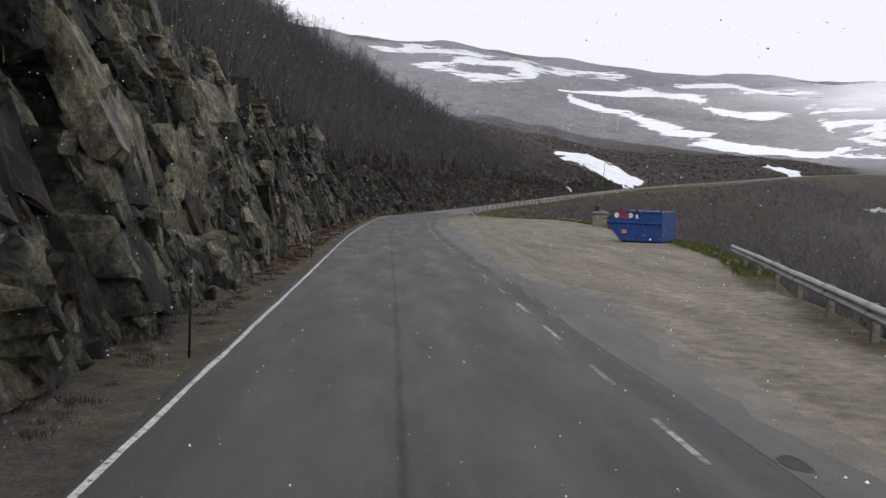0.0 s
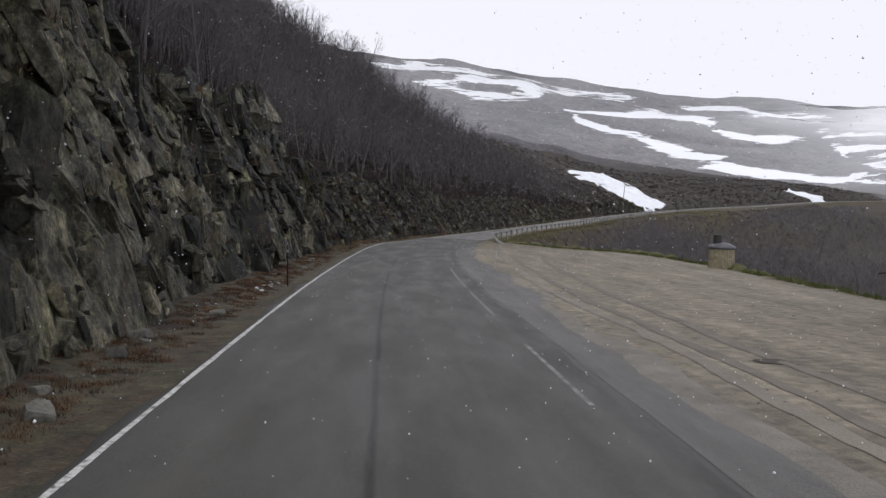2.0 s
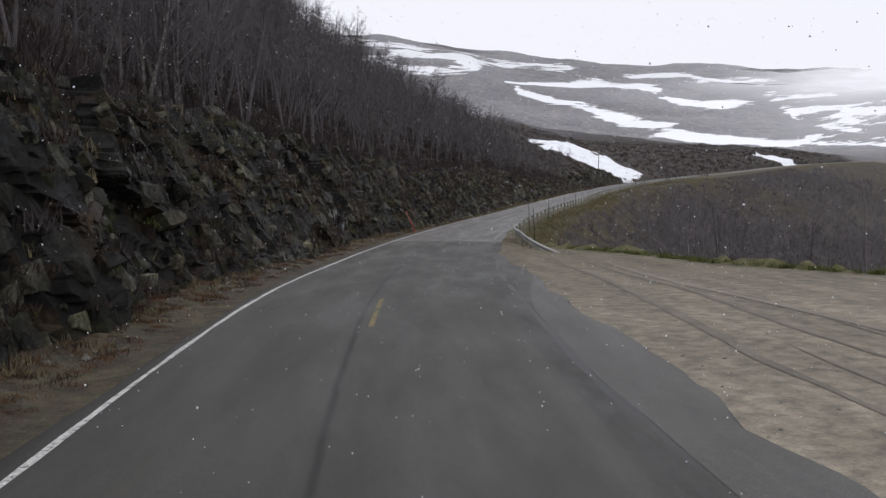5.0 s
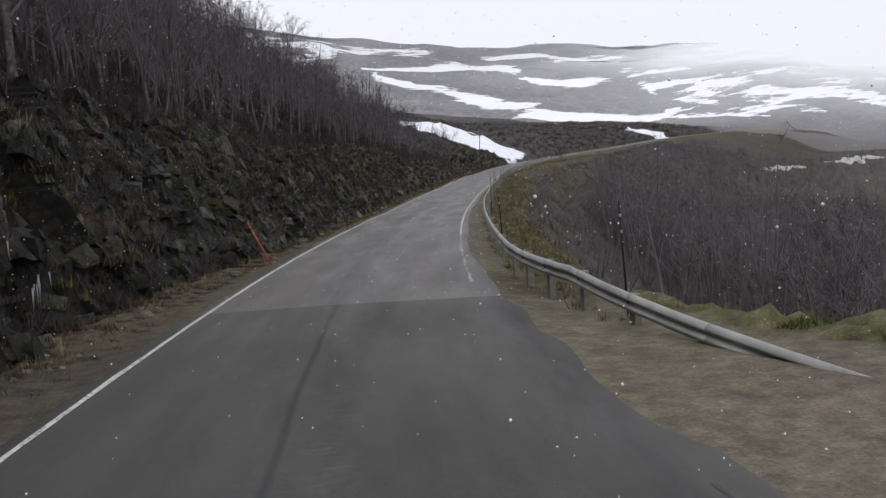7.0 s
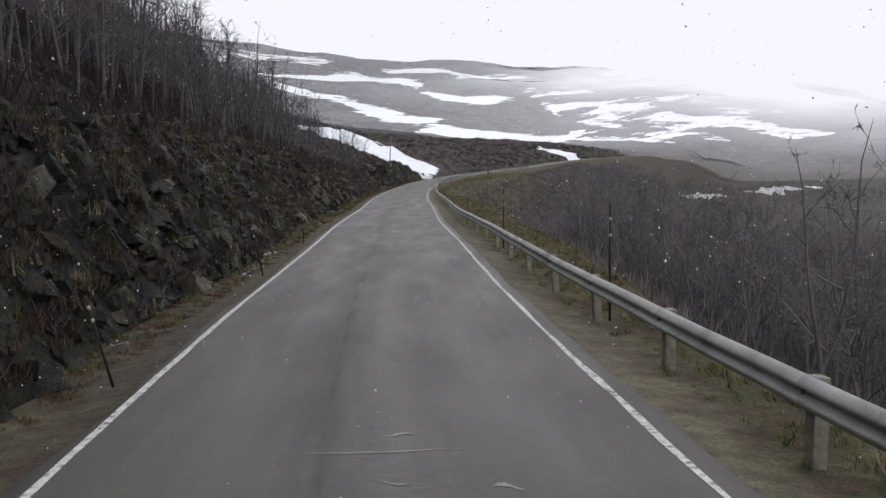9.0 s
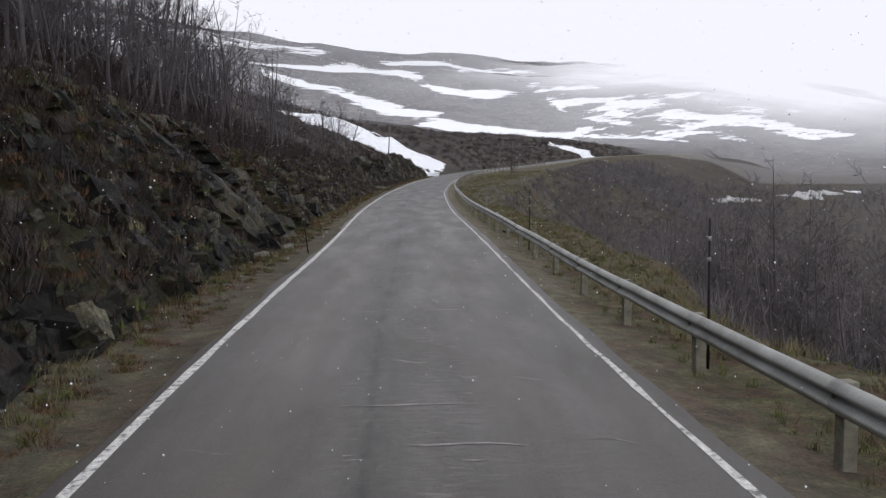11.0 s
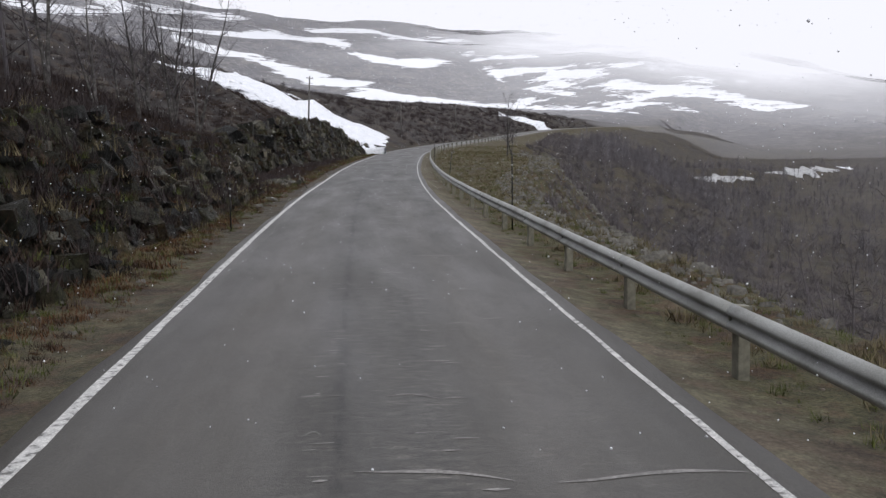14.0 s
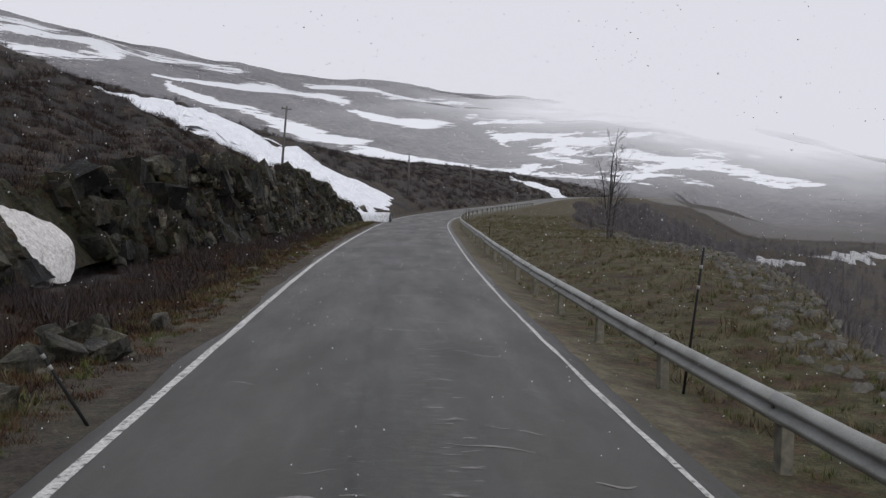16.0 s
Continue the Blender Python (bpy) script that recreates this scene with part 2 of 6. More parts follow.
def mix(n, l, fac, a, b, kind="MIX"):
    m = n.new("ShaderNodeMixRGB")
    m.blend_type = kind
    for i, v in ((0, fac), (1, a), (2, b)):
        if isinstance(v, (int, float)):
            m.inputs[i].default_value = v
        elif isinstance(v, tuple):
            m.inputs[i].default_value = (*v, 1)
        else:
            l.new(v, m.inputs[i])
    return m.outputs["Color"]


def relief(n, l, b, height, strength=0.4, distance=0.02):
    bump = n.new("ShaderNodeBump")
    bump.inputs["Strength"].default_value, bump.inputs["Distance"].default_value = strength, distance
    l.new(height, bump.inputs["Height"])
    l.new(bump.outputs["Normal"], b.inputs["Normal"])


def stretched(n, l, scale):
    g, m = n.new("ShaderNodeNewGeometry"), n.new("ShaderNodeMapping")
    m.inputs["Scale"].default_value = scale
    l.new(g.outputs["Position"], m.inputs["Vector"])
    return m.outputs["Vector"]


def attribute(n, name):
    a = n.new("ShaderNodeAttribute")
    a.attribute_name = name
    return a


def earthy(name, stops, scale=1.5, fine=30, rough=0.95, bump=0.5, dist=0.03):
    m, n, l, b = node_material(name, rough)
    c = colour_ramp(n, l, noise_at(n, l, scale, 6), stops)
    g = colour_ramp(n, l, noise_at(n, l, fine, 4), [(0.3, (0.6, 0.6, 0.6)), (0.7, (1.3, 1.3, 1.3))])
    l.new(mix(n, l, 1.0, c, g, "MULTIPLY"), b.inputs["Base Color"])
    relief(n, l, b, noise_at(n, l, fine * 0.6, 6), bump, dist)
    return m


def plain(name, colour, rough=0.6, metal=0.0, spread=0.25, scale=6, sheen=0.5):
    m, n, l, b = node_material(name, rough)
    c = colour_ramp(n, l, noise_at(n, l, scale, 6), [(0.3, tuple(v * (1 - spread) for v in colour)), (0.7, tuple(min(1, v * (1 + spread)) for v in colour))])
    l.new(c, b.inputs["Base Color"])
    b.inputs["Metallic"].default_value = metal
    b.inputs["Specular IOR Level"].default_value = sheen
    return m


def make_asphalt(name, tone, tint, seams, gloss=(0.50, 0.70)):
    m, n, l, b = node_material(name, 0.6)
    b.inputs["Specular IOR Level"].default_value = 0.5
    way = attribute(n, "way").outputs["Vector"]

    def lengthwise(scale, detail, sx, sy, rough=0.6):
        mp = n.new("ShaderNodeMapping")
        mp.inputs["Scale"].default_value = (sx, sy, 1)
        l.new(way, mp.inputs["Vector"])
        return noise_at(n, l, scale, detail, mp.outputs["Vector"], rough)
    big = colour_ramp(n, l, lengthwise(1.0, 6, 1.3, 0.05), [(0.3, tuple(tone * v * 0.80 for v in tint)), (0.7, tuple(tone * v * 1.20 for v in tint))])
    blot = colour_ramp(n, l, lengthwise(1.0, 8, 1.1, 0.6, 0.7), [(0.32, (0.90, 0.90, 0.90)), (0.5, (1.0, 1.0, 1.0)), (0.7, (1.08, 1.075, 1.065))])
    c = mix(n, l, 1.0, big, blot, "MULTIPLY")
    grain = colour_ramp(n, l, noise_at(n, l, 45, 8, None, 0.8), [(0.33, (0.50, 0.50, 0.50)), (0.5, (0.95, 0.95, 0.95)), (0.66, (1.65, 1.64, 1.62))])
    c = mix(n, l, 1.0, c, grain, "MULTIPLY")
    # polished wheel tracks
    c = mix(n, l, attribute(n, "lane").outputs["Fac"], c, mix(n, l, 1.0, c, (1.16, 1.14, 1.11), "MULTIPLY"))
    # open crack and dark patching along the paving seam
    part_x = n.new("ShaderNodeSeparateXYZ")
    l.new(way, part_x.inputs[0])

    def maths(kind, a, b_):
        q = n.new("ShaderNodeMath")
        q.operation = kind
        for k, v in enumerate((a, b_)):
            if isinstance(v, (int, float)):
                q.inputs[k].default_value = v
            else:
                l.new(v, q.inputs[k])
        return q.outputs[0]
    wob = lengthwise(1.0, 6, 0.0, 0.35)
    for at, halfway, depth, keep in seams:
        off = maths("ABSOLUTE", maths("ADD", maths("ADD", part_x.outputs[0], -at), maths("MULTIPLY", maths("ADD", wob, -0.5), 0.12)), 0)
        band = colour_ramp(n, l, off, [(0.0, (1, 1, 1)), (halfway, (0.7, 0.7, 0.7)), (halfway * 2.2, (0, 0, 0))])
        band = mix(n, l, 1.0, band, colour_ramp(n, l, lengthwise(1.0, 7, 6.0, 1.3, 0.7), [(keep, (0.15, 0.15, 0.15)), (keep + 0.16, (1, 1, 1))]), "MULTIPLY")
        c = mix(n, l, band, c, mix(n, l, 1.0, c, (depth, depth, depth), "MULTIPLY"))
    # scuffed ribs across the middle of the road
    rough = mix(n, l, attribute(n, "scuff").outputs["Fac"], (1, 1, 1), colour_ramp(n, l, lengthwise(1.0, 9, 5.0, 11.0, 0.7), [(0.36, (0.40, 0.40, 0.40)), (0.5, (0.92, 0.92, 0.92)), (0.62, (1.7, 1.7, 1.7))]))
    c = mix(n, l, 1.0, c, rough, "MULTIPLY")
    # darker where the asphalt is damp, and where hillside shade is painted in
    c = mix(n, l, 1.0, c, mix(n, l, attribute(n, "damp_shade").outputs["Fac"], (1, 1, 1), (0.46, 0.49, 0.47)), "MULTIPLY")
    rib = colour_ramp(n, l, lengthwise(1.0, 5, 2.0, 8.0), [(0.58, (0, 0, 0)), (0.66, (1, 1, 1))])
    where = mix(n, l, 1.0, rib, attribute(n, "scuff").outputs["Fac"], "MULTIPLY")
    c = mix(n, l, where, c, mix(n, l, 1.0, c, (2.3, 2.3, 2.3), "MULTIPLY"))
    l.new(c, b.inputs["Base Color"])
    l.new(colour_ramp(n, l, lengthwise(1.0, 5, 1.0, 0.2), [(0.35, (gloss[0],) * 3), (0.65, (gloss[1],) * 3)]), b.inputs["Roughness"])
    h = n.new("ShaderNodeMath")
    h.operation = "ADD"
    l.new(noise_at(n, l, 90, 4), h.inputs[0])
    l.new(where, h.inputs[1])
    relief(n, l, b, h.outputs[0], 0.45, 0.012)
    return m


ASPHALT = make_asphalt("dark_asphalt", 0.040, (1.06, 1.02, 0.90), ((-0.12, 0.030, 0.18, 0.30), (1.3, 0.5, 0.85, 0.35), (3.05, 0.13, 0.55, 0.38)), (0.58, 0.78))
APRON = make_asphalt("dusty_asphalt", 0.078, (1.05, 1.0, 0.93), ((4.0, 0.4, 0.85, 0.4),), (0.6, 0.75))
ASPHALT_WORN = make_asphalt("worn_asphalt", 0.057, (1.10, 1.02, 0.91), ((-0.32, 0.035, 0.35, 0.42), (-0.25, 0.22, 0.72, 0.36)), (0.46, 0.62))


def make_ground():
    m, n, l, b = node_material("moorland", 0.95)
    scrub = colour_ramp(n, l, noise_at(n, l, 0.55, 8), [(0.3, (0.022, 0.020, 0.021)), (0.5, (0.042, 0.038, 0.038)), (0.62, (0.056, 0.043, 0.036)), (0.75, (0.062, 0.057, 0.044))])
    grass = colour_ramp(n, l, noise_at(n, l, 1.1, 8), [(0.30, (0.026, 0.020, 0.015)), (0.42, (0.066, 0.041, 0.023)), (0.50, (0.056, 0.053, 0.025)), (0.56, (0.085, 0.082, 0.044)), (0.63, (0.075, 0.051, 0.030)), (0.75, (0.125, 0.106, 0.070))])
    gravel = colour_ramp(n, l, noise_at(n, l, 0.6, 8, stretched(n, l, (1.4, 0.24, 1))), [(0.28, (0.112, 0.101, 0.083)), (0.42, (0.155, 0.139, 0.113)), (0.55, (0.188, 0.168, 0.136)), (0.72, (0.245, 0.219, 0.180))])
    # moor: bleached heath, its colour greyed and paled further for distance haze
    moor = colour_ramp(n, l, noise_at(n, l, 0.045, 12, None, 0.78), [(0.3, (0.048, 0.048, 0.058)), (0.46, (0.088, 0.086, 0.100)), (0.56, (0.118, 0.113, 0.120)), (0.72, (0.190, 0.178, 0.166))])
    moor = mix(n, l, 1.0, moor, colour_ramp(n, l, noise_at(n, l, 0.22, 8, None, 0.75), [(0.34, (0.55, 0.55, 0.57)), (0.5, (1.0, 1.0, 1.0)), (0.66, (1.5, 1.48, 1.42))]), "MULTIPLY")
    c = mix(n, l, attribute(n, "grass").outputs["Fac"], scrub, grass)
    c = mix(n, l, attribute(n, "gravel").outputs["Fac"], c, gravel)
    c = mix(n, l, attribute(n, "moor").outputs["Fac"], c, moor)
    g = colour_ramp(n, l, noise_at(n, l, 22, 5, None, 0.75), [(0.32, (0.45, 0.45, 0.45)), (0.5, (0.95, 0.95, 0.95)), (0.68, (1.6, 1.6, 1.6))])
    c = mix(n, l, mix(n, l, attribute(n, "gravel").outputs["Fac"], (1, 1, 1), (0.45, 0.45, 0.45)), c, mix(n, l, 1.0, c, g, "MULTIPLY"))
    g = colour_ramp(n, l, noise_at(n, l, 3.2, 6), [(0.32, (0.62, 0.62, 0.62)), (0.68, (1.3, 1.28, 1.22))])
    c = mix(n, l, 1.0, c, g, "MULTIPLY")
    # old snow that lies scattered over the fells
    drift = n.new("ShaderNodeMath")
    drift.operation = "ADD"
    wide = n.new("ShaderNodeMath")
    wide.operation, wide.inputs[1].default_value, wide.inputs[2].default_value = "MULTIPLY_ADD", 1.4, -0.20
    l.new(noise_at(n, l, 1.0, 10, stretched(n, l, (0.0102, 0.0216, 0.0445)), 0.74), wide.inputs[0])
    l.new(wide.outputs[0], drift.inputs[0])
    l.new(attribute(n, "snow").outputs["Fac"], drift.inputs[1])
    lie = colour_ramp(n, l, drift.outputs[0], [(0.70, (0, 0, 0)), (0.73, (1, 1, 1))])
    c = mix(n, l, lie, c, (0.80, 0.82, 0.86))
    l.new(c, b.inputs["Base Color"])
    flat = mix(n, l, 1.0, attribute(n, "gravel").outputs["Fac"], (0.85, 0.85, 0.85), "MULTIPLY")
    relief(n, l, b, mix(n, l, flat, noise_at(n, l, 9, 8, None, 0.7), (0.5, 0.5, 0.5)), 0.9, 0.08)
    # haze growing with distance, and cloud on the tops, put in as transparency
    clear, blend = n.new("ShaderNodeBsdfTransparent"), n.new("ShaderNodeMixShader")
    haze_cloud = n.new("ShaderNodeMath")
    haze_cloud.operation, haze_cloud.use_clamp = "ADD", True
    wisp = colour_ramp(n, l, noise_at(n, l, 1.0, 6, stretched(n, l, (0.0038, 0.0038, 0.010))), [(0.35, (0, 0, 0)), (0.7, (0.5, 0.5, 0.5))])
    l.new(mix(n, l, 1.0, wisp, attribute(n, "haze_cloud").outputs["Fac"], "MULTIPLY"), haze_cloud.inputs[0])
    l.new(attribute(n, "haze_cloud").outputs["Fac"], haze_cloud.inputs[1])
    l.new(haze_cloud.outputs[0], blend.inputs[0])
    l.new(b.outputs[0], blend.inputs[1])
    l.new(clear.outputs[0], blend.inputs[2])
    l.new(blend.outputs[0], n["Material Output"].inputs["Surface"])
    return m


GROUND = make_ground()


def make_rock():
    m, n, l, b = node_material("wet_gneiss", 0.6)
    b.inputs["Specular IOR Level"].default_value = 0.2
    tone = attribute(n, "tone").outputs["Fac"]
    c = colour_ramp(n, l, noise_at(n, l, 1.3, 9, None, 0.72), [(0.30, (0.020, 0.020, 0.019)), (0.45, (0.053, 0.052, 0.045)), (0.58, (0.090, 0.086, 0.071)), (0.74, (0.158, 0.148, 0.122))])
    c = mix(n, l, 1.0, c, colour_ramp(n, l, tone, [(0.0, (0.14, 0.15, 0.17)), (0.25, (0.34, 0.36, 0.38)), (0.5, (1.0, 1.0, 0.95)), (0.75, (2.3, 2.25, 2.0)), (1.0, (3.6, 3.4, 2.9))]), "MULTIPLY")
    streak = colour_ramp(n, l, noise_at(n, l, 1.0, 7, stretched(n, l, (1.6, 1.6, 0.8)), 0.68), [(0.40, (0.45, 0.45, 0.46)), (0.56, (1.1, 1.1, 1.1))])
    c = mix(n, l, 1.0, c, streak, "MULTIPLY")
    rust = colour_ramp(n, l, noise_at(n, l, 0.7, 7), [(0.56, (0, 0, 0)), (0.70, (0.6, 0.6, 0.6))])
    c = mix(n, l, rust, c, (0.092, 0.054, 0.030))
    lichen = colour_ramp(n, l, noise_at(n, l, 0.9, 10, None, 0.7), [(0.50, (0, 0, 0)), (0.66, (0.6, 0.6, 0.6))])
    c = mix(n, l, lichen, c, mix(n, l, 1.0, c, (1.18, 1.28, 0.84), "MULTIPLY"))
    moss = attribute(n, "moss")
    c = mix(n, l, moss.outputs["Fac"], c, colour_ramp(n, l, noise_at(n, l, 2.5, 8), [(0.3, (0.012, 0.011, 0.008)), (0.5, (0.034, 0.034, 0.014)), (0.64, (0.052, 0.034, 0.018)), (0.78, (0.085, 0.068, 0.03))]))
    g = colour_ramp(n, l, noise_at(n, l, 14, 10, None, 0.75), [(0.3, (0.40, 0.40, 0.40)), (0.5, (1, 1, 1)), (0.7, (1.75, 1.75, 1.72))])
    c = mix(n, l, 1.0, c, colour_ramp(n, l, noise_at(n, l, 5.0, 11, stretched(n, l, (1.0, 1.0, 0.7)), 0.72), [(0.38, (0.45, 0.45, 0.46)), (0.5, (1.0, 1.0, 1.0)), (0.62, (1.55, 1.54, 1.5))]), "MULTIPLY")
    l.new(mix(n, l, 1.0, c, g, "MULTIPLY"), b.inputs["Base Color"])
    l.new(colour_ramp(n, l, noise_at(n, l, 0.9, 5), [(0.35, (0.45, 0.45, 0.45)), (0.65, (0.85, 0.85, 0.85))]), b.inputs["Roughness"])
    relief(n, l, b, noise_at(n, l, 3.2, 13, None, 0.78), 1.0, 0.28)
    return m


ROCK = make_rock()
SCREE = earthy("weathered_rubble", [(0.3, (0.052, 0.050, 0.045)), (0.7, (0.150, 0.142, 0.124))], 1.2, 18, 0.85)
STONE = earthy("loose_stone", [(0.3, (0.050, 0.049, 0.045)), (0.7, (0.15, 0.143, 0.124))], 1.2, 18, 0.8)
SNOW = earthy("old_snow", [(0.3, (0.70, 0.73, 0.78)), (0.7, (0.84, 0.86, 0.90))], 0.8, 6, 0.7, 0.25, 0.05)
CRUSTED_SNOW = earthy("crusted_snow", [(0.30, (0.22, 0.20, 0.18)), (0.40, (0.56, 0.54, 0.52)), (0.70, (0.72, 0.71, 0.70))], 5.0, 14, 0.75, 0.6, 0.05)
# grey from dirt on the crumbs, from painted haze on the valley patches
DIRTY_HAZED_SNOW = earthy("dirty_hazed_snow", [(0.3, (0.20, 0.20, 0.20)), (0.6, (0.46, 0.47, 0.48))], 2.5, 8, 0.7, 0.5, 0.05)
PAINT = earthy("road_paint", [(0.36, (0.11, 0.11, 0.105)), (0.46, (0.42, 0.42, 0.41)), (0.64, (0.60, 0.60, 0.58))], 11.0, 60, 0.6, 0.2, 0.004)
WORN_PAINT = earthy("worn_road_paint", [(0.40, (0.11, 0.11, 0.11)), (0.55, (0.30, 0.30, 0.29)), (0.8, (0.45, 0.45, 0.44))], 3.0, 50, 0.65, 0.2, 0.004)
FAINT_PAINT = earthy("faint_road_paint", [(0.38, (0.075, 0.074, 0.072)), (0.55, (0.17, 0.17, 0.165)), (0.8, (0.28, 0.28, 0.27))], 3.0, 50, 0.65, 0.2, 0.004)
YELLOW = earthy("yellow_road_paint", [(0.42, (0.055, 0.053, 0.046)), (0.56, (0.20, 0.155, 0.045)), (0.75, (0.30, 0.23, 0.06))], 9.0, 60, 0.65, 0.2, 0.004)
TAR = earthy("tar_seam", [(0.3, (0.010, 0.010, 0.010)), (0.7, (0.026, 0.026, 0.026))], 2.0, 40, 0.5, 0.3, 0.005)
SCRAPE = earthy("scraped_asphalt", [(0.3, (0.12, 0.117, 0.112)), (0.7, (0.30, 0.29, 0.28))], 3.0, 40, 0.8, 0.3, 0.005)
MUD = earthy("damp_gravel", [(0.3, (0.060, 0.051, 0.041)), (0.7, (0.125, 0.108, 0.086))], 1.5, 40, 0.9, 0.4, 0.01)
WETMUD = earthy("wet_mud", [(0.3, (0.030, 0.025, 0.019)), (0.7, (0.062, 0.050, 0.037))], 2.0, 30, 0.8, 0.3, 0.01)
RUT = earthy("pressed_gravel", [(0.3, (0.150, 0.133, 0.111)), (0.7, (0.218, 0.194, 0.162))], 0.9, 40, 0.9, 0.4, 0.01)
DARKRUT = earthy("damp_rut", [(0.3, (0.105, 0.093, 0.077)), (0.7, (0.165, 0.146, 0.120))], 0.9, 40, 0.85, 0.4, 0.01)
TURF = earthy("mossy_turf", [(0.32, (0.040, 0.034, 0.022)), (0.45, (0.066, 0.068, 0.026)), (0.56, (0.105, 0.098, 0.046)), (0.70, (0.145, 0.122, 0.080))], 2.2, 26, 0.95, 0.8, 0.04)
SILT = earthy("road_silt", [(0.3, (0.115, 0.106, 0.092)), (0.7, (0.205, 0.190, 0.165))], 1.2, 45, 0.9, 0.4, 0.01)
ZINC = earthy("weathered_galvanised_steel", [(0.30, (0.17, 0.17, 0.155)), (0.45, (0.28, 0.285, 0.272)), (0.70, (0.37, 0.38, 0.372))], 1.2, 110, 0.55, 0.15, 0.004)
POSTSTEEL = plain("weathered_post", (0.150, 0.144, 0.112), 0.75, 0.0, 0.4, 9)
POLE = plain("dark_snow_pole", (0.014, 0.014, 0.014), 0.7, 0, 0.25, 6, 0.2)
REDPOLE = plain("red_snow_pole", (0.48, 0.045, 0.04), 0.55)
REFLECTOR = plain("pale_reflector", (0.26, 0.26, 0.25), 0.4)
BARK = earthy("birch_bark", [(0.35, (0.03, 0.027, 0.026)), (0.55, (0.085, 0.080, 0.076)), (0.8, (0.22, 0.21, 0.20))], 5, 25, 0.85)
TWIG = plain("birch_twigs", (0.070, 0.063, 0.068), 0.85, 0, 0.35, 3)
# twig colour paled and blued to paint in haze over the valley floor
HAZY_FARTWIG = plain("far_hazed_twigs", (0.112, 0.104, 0.114), 0.9, 0, 0.35, 0.4)
WOOD = plain("grey_pole_wood", (0.10, 0.095, 0.09), 0.85)
STRAW = plain("dry_grass", (0.125, 0.106, 0.063), 0.9, 0, 0.4, 2, 0.12)
DARKTWIG = plain("dwarf_shrub_twigs", (0.046, 0.037, 0.037), 0.9, 0, 0.4, 1.2, 0.12)
GREEN = plain("spring_grass", (0.074, 0.086, 0.026), 0.9, 0, 0.4, 2, 0.12)
HEATH = plain("heather", (0.040, 0.027, 0.021), 0.95, 0, 0.45, 1.5, 0.12)
RUSSET = plain("dead_bracken", (0.085, 0.045, 0.024), 0.95, 0, 0.5, 1.5, 0.12)
BLUE = plain("blue_paint", (0.016, 0.050, 0.185), 0.45, 0, 0.3, 3)
BLACK = plain("black_rubber", (0.018, 0.018, 0.02), 0.6)
LABELRED = plain("red_label", (0.24, 0.03, 0.045), 0.55)
LABELWHITE = plain("white_label", (0.62, 0.62, 0.64), 0.5)
SLAT = earthy("weathered_slat", [(0.3, (0.17, 0.15, 0.10)), (0.7, (0.30, 0.27, 0.19))], 5, 30, 0.85)
LID = plain("grey_plastic_lid", (0.075, 0.07, 0.085), 0.45)
ICE = plain("milky_ice", (0.13, 0.14, 0.148), 0.3, 0, 0.4, 5)


# ---- building helpers ----
def mesh_of(name, verts, faces, material, smooth=False):
    me = bpy.data.meshes.new(name)
    me.from_pydata(verts.tolist() if isinstance(verts, np.ndarray) else verts, [], faces.tolist() if isinstance(faces, np.ndarray) else faces)
    me.materials.append(material)
    if smooth:
        me.shade_smooth()
    return me


def part(name, bm, material, parent, label="", smooth=False):
    me = bpy.data.meshes.new(name)
    bm.to_mesh(me)
    bm.free()
    me.materials.append(material)
    if smooth:
        me.shade_smooth()
    ob = new(name, me)
    ob.parent = parent
    return tagged(ob, label)


def part_of(name, me, parent, label=""):
    ob = new(name, me)
    ob.parent = parent
    return tagged(ob, label)


def thing(name, label, category, m=None, group="", kind=""):
    ob = new(name)
    if m is not None:
        ob.matrix_world = m
    return tagged(ob, label, category, group, kind)


def grid_faces(nu, nv):
    i, j = np.meshgrid(np.arange(nu - 1), np.arange(nv - 1), indexing="ij")
    a = (i * nv + j).ravel()
    return np.stack([a, a + nv, a + nv + 1, a + 1], -1)


def float_layer(me, name, values):
    layer = me.attributes.new(name, "FLOAT", "POINT")
    layer.data.foreach_set("value", np.ascontiguousarray(values, dtype=np.float32).ravel())


def box(bm, size, m=None, bevel=0.0):
    r = bmesh.ops.create_cube(bm, size=1.0, matrix=(m or Matrix()) @ Matrix.Diagonal((*size, 1)))
    if bevel:
        es = list({e for v in r["verts"] for e in v.link_edges})
        bmesh.ops.bevel(bm, geom=es, offset=bevel, segments=2, affect="EDGES", profile=0.5)
    return bm


def rod(bm, p, q, r0, r1=None, n=8):
    p, q = Vector(p), Vector(q)
    m = Matrix.Translation((p + q) / 2) @ (q - p).to_track_quat("Z", "Y").to_matrix().to_4x4()
    bmesh.ops.create_cone(bm, cap_ends=True, segments=n, radius1=r0, radius2=r0 if r1 is None else r1, depth=(q - p).length, matrix=m)
    return bm


def drape(x, y):
    return float(land(np.array([x]), np.array([y]))[0][0])


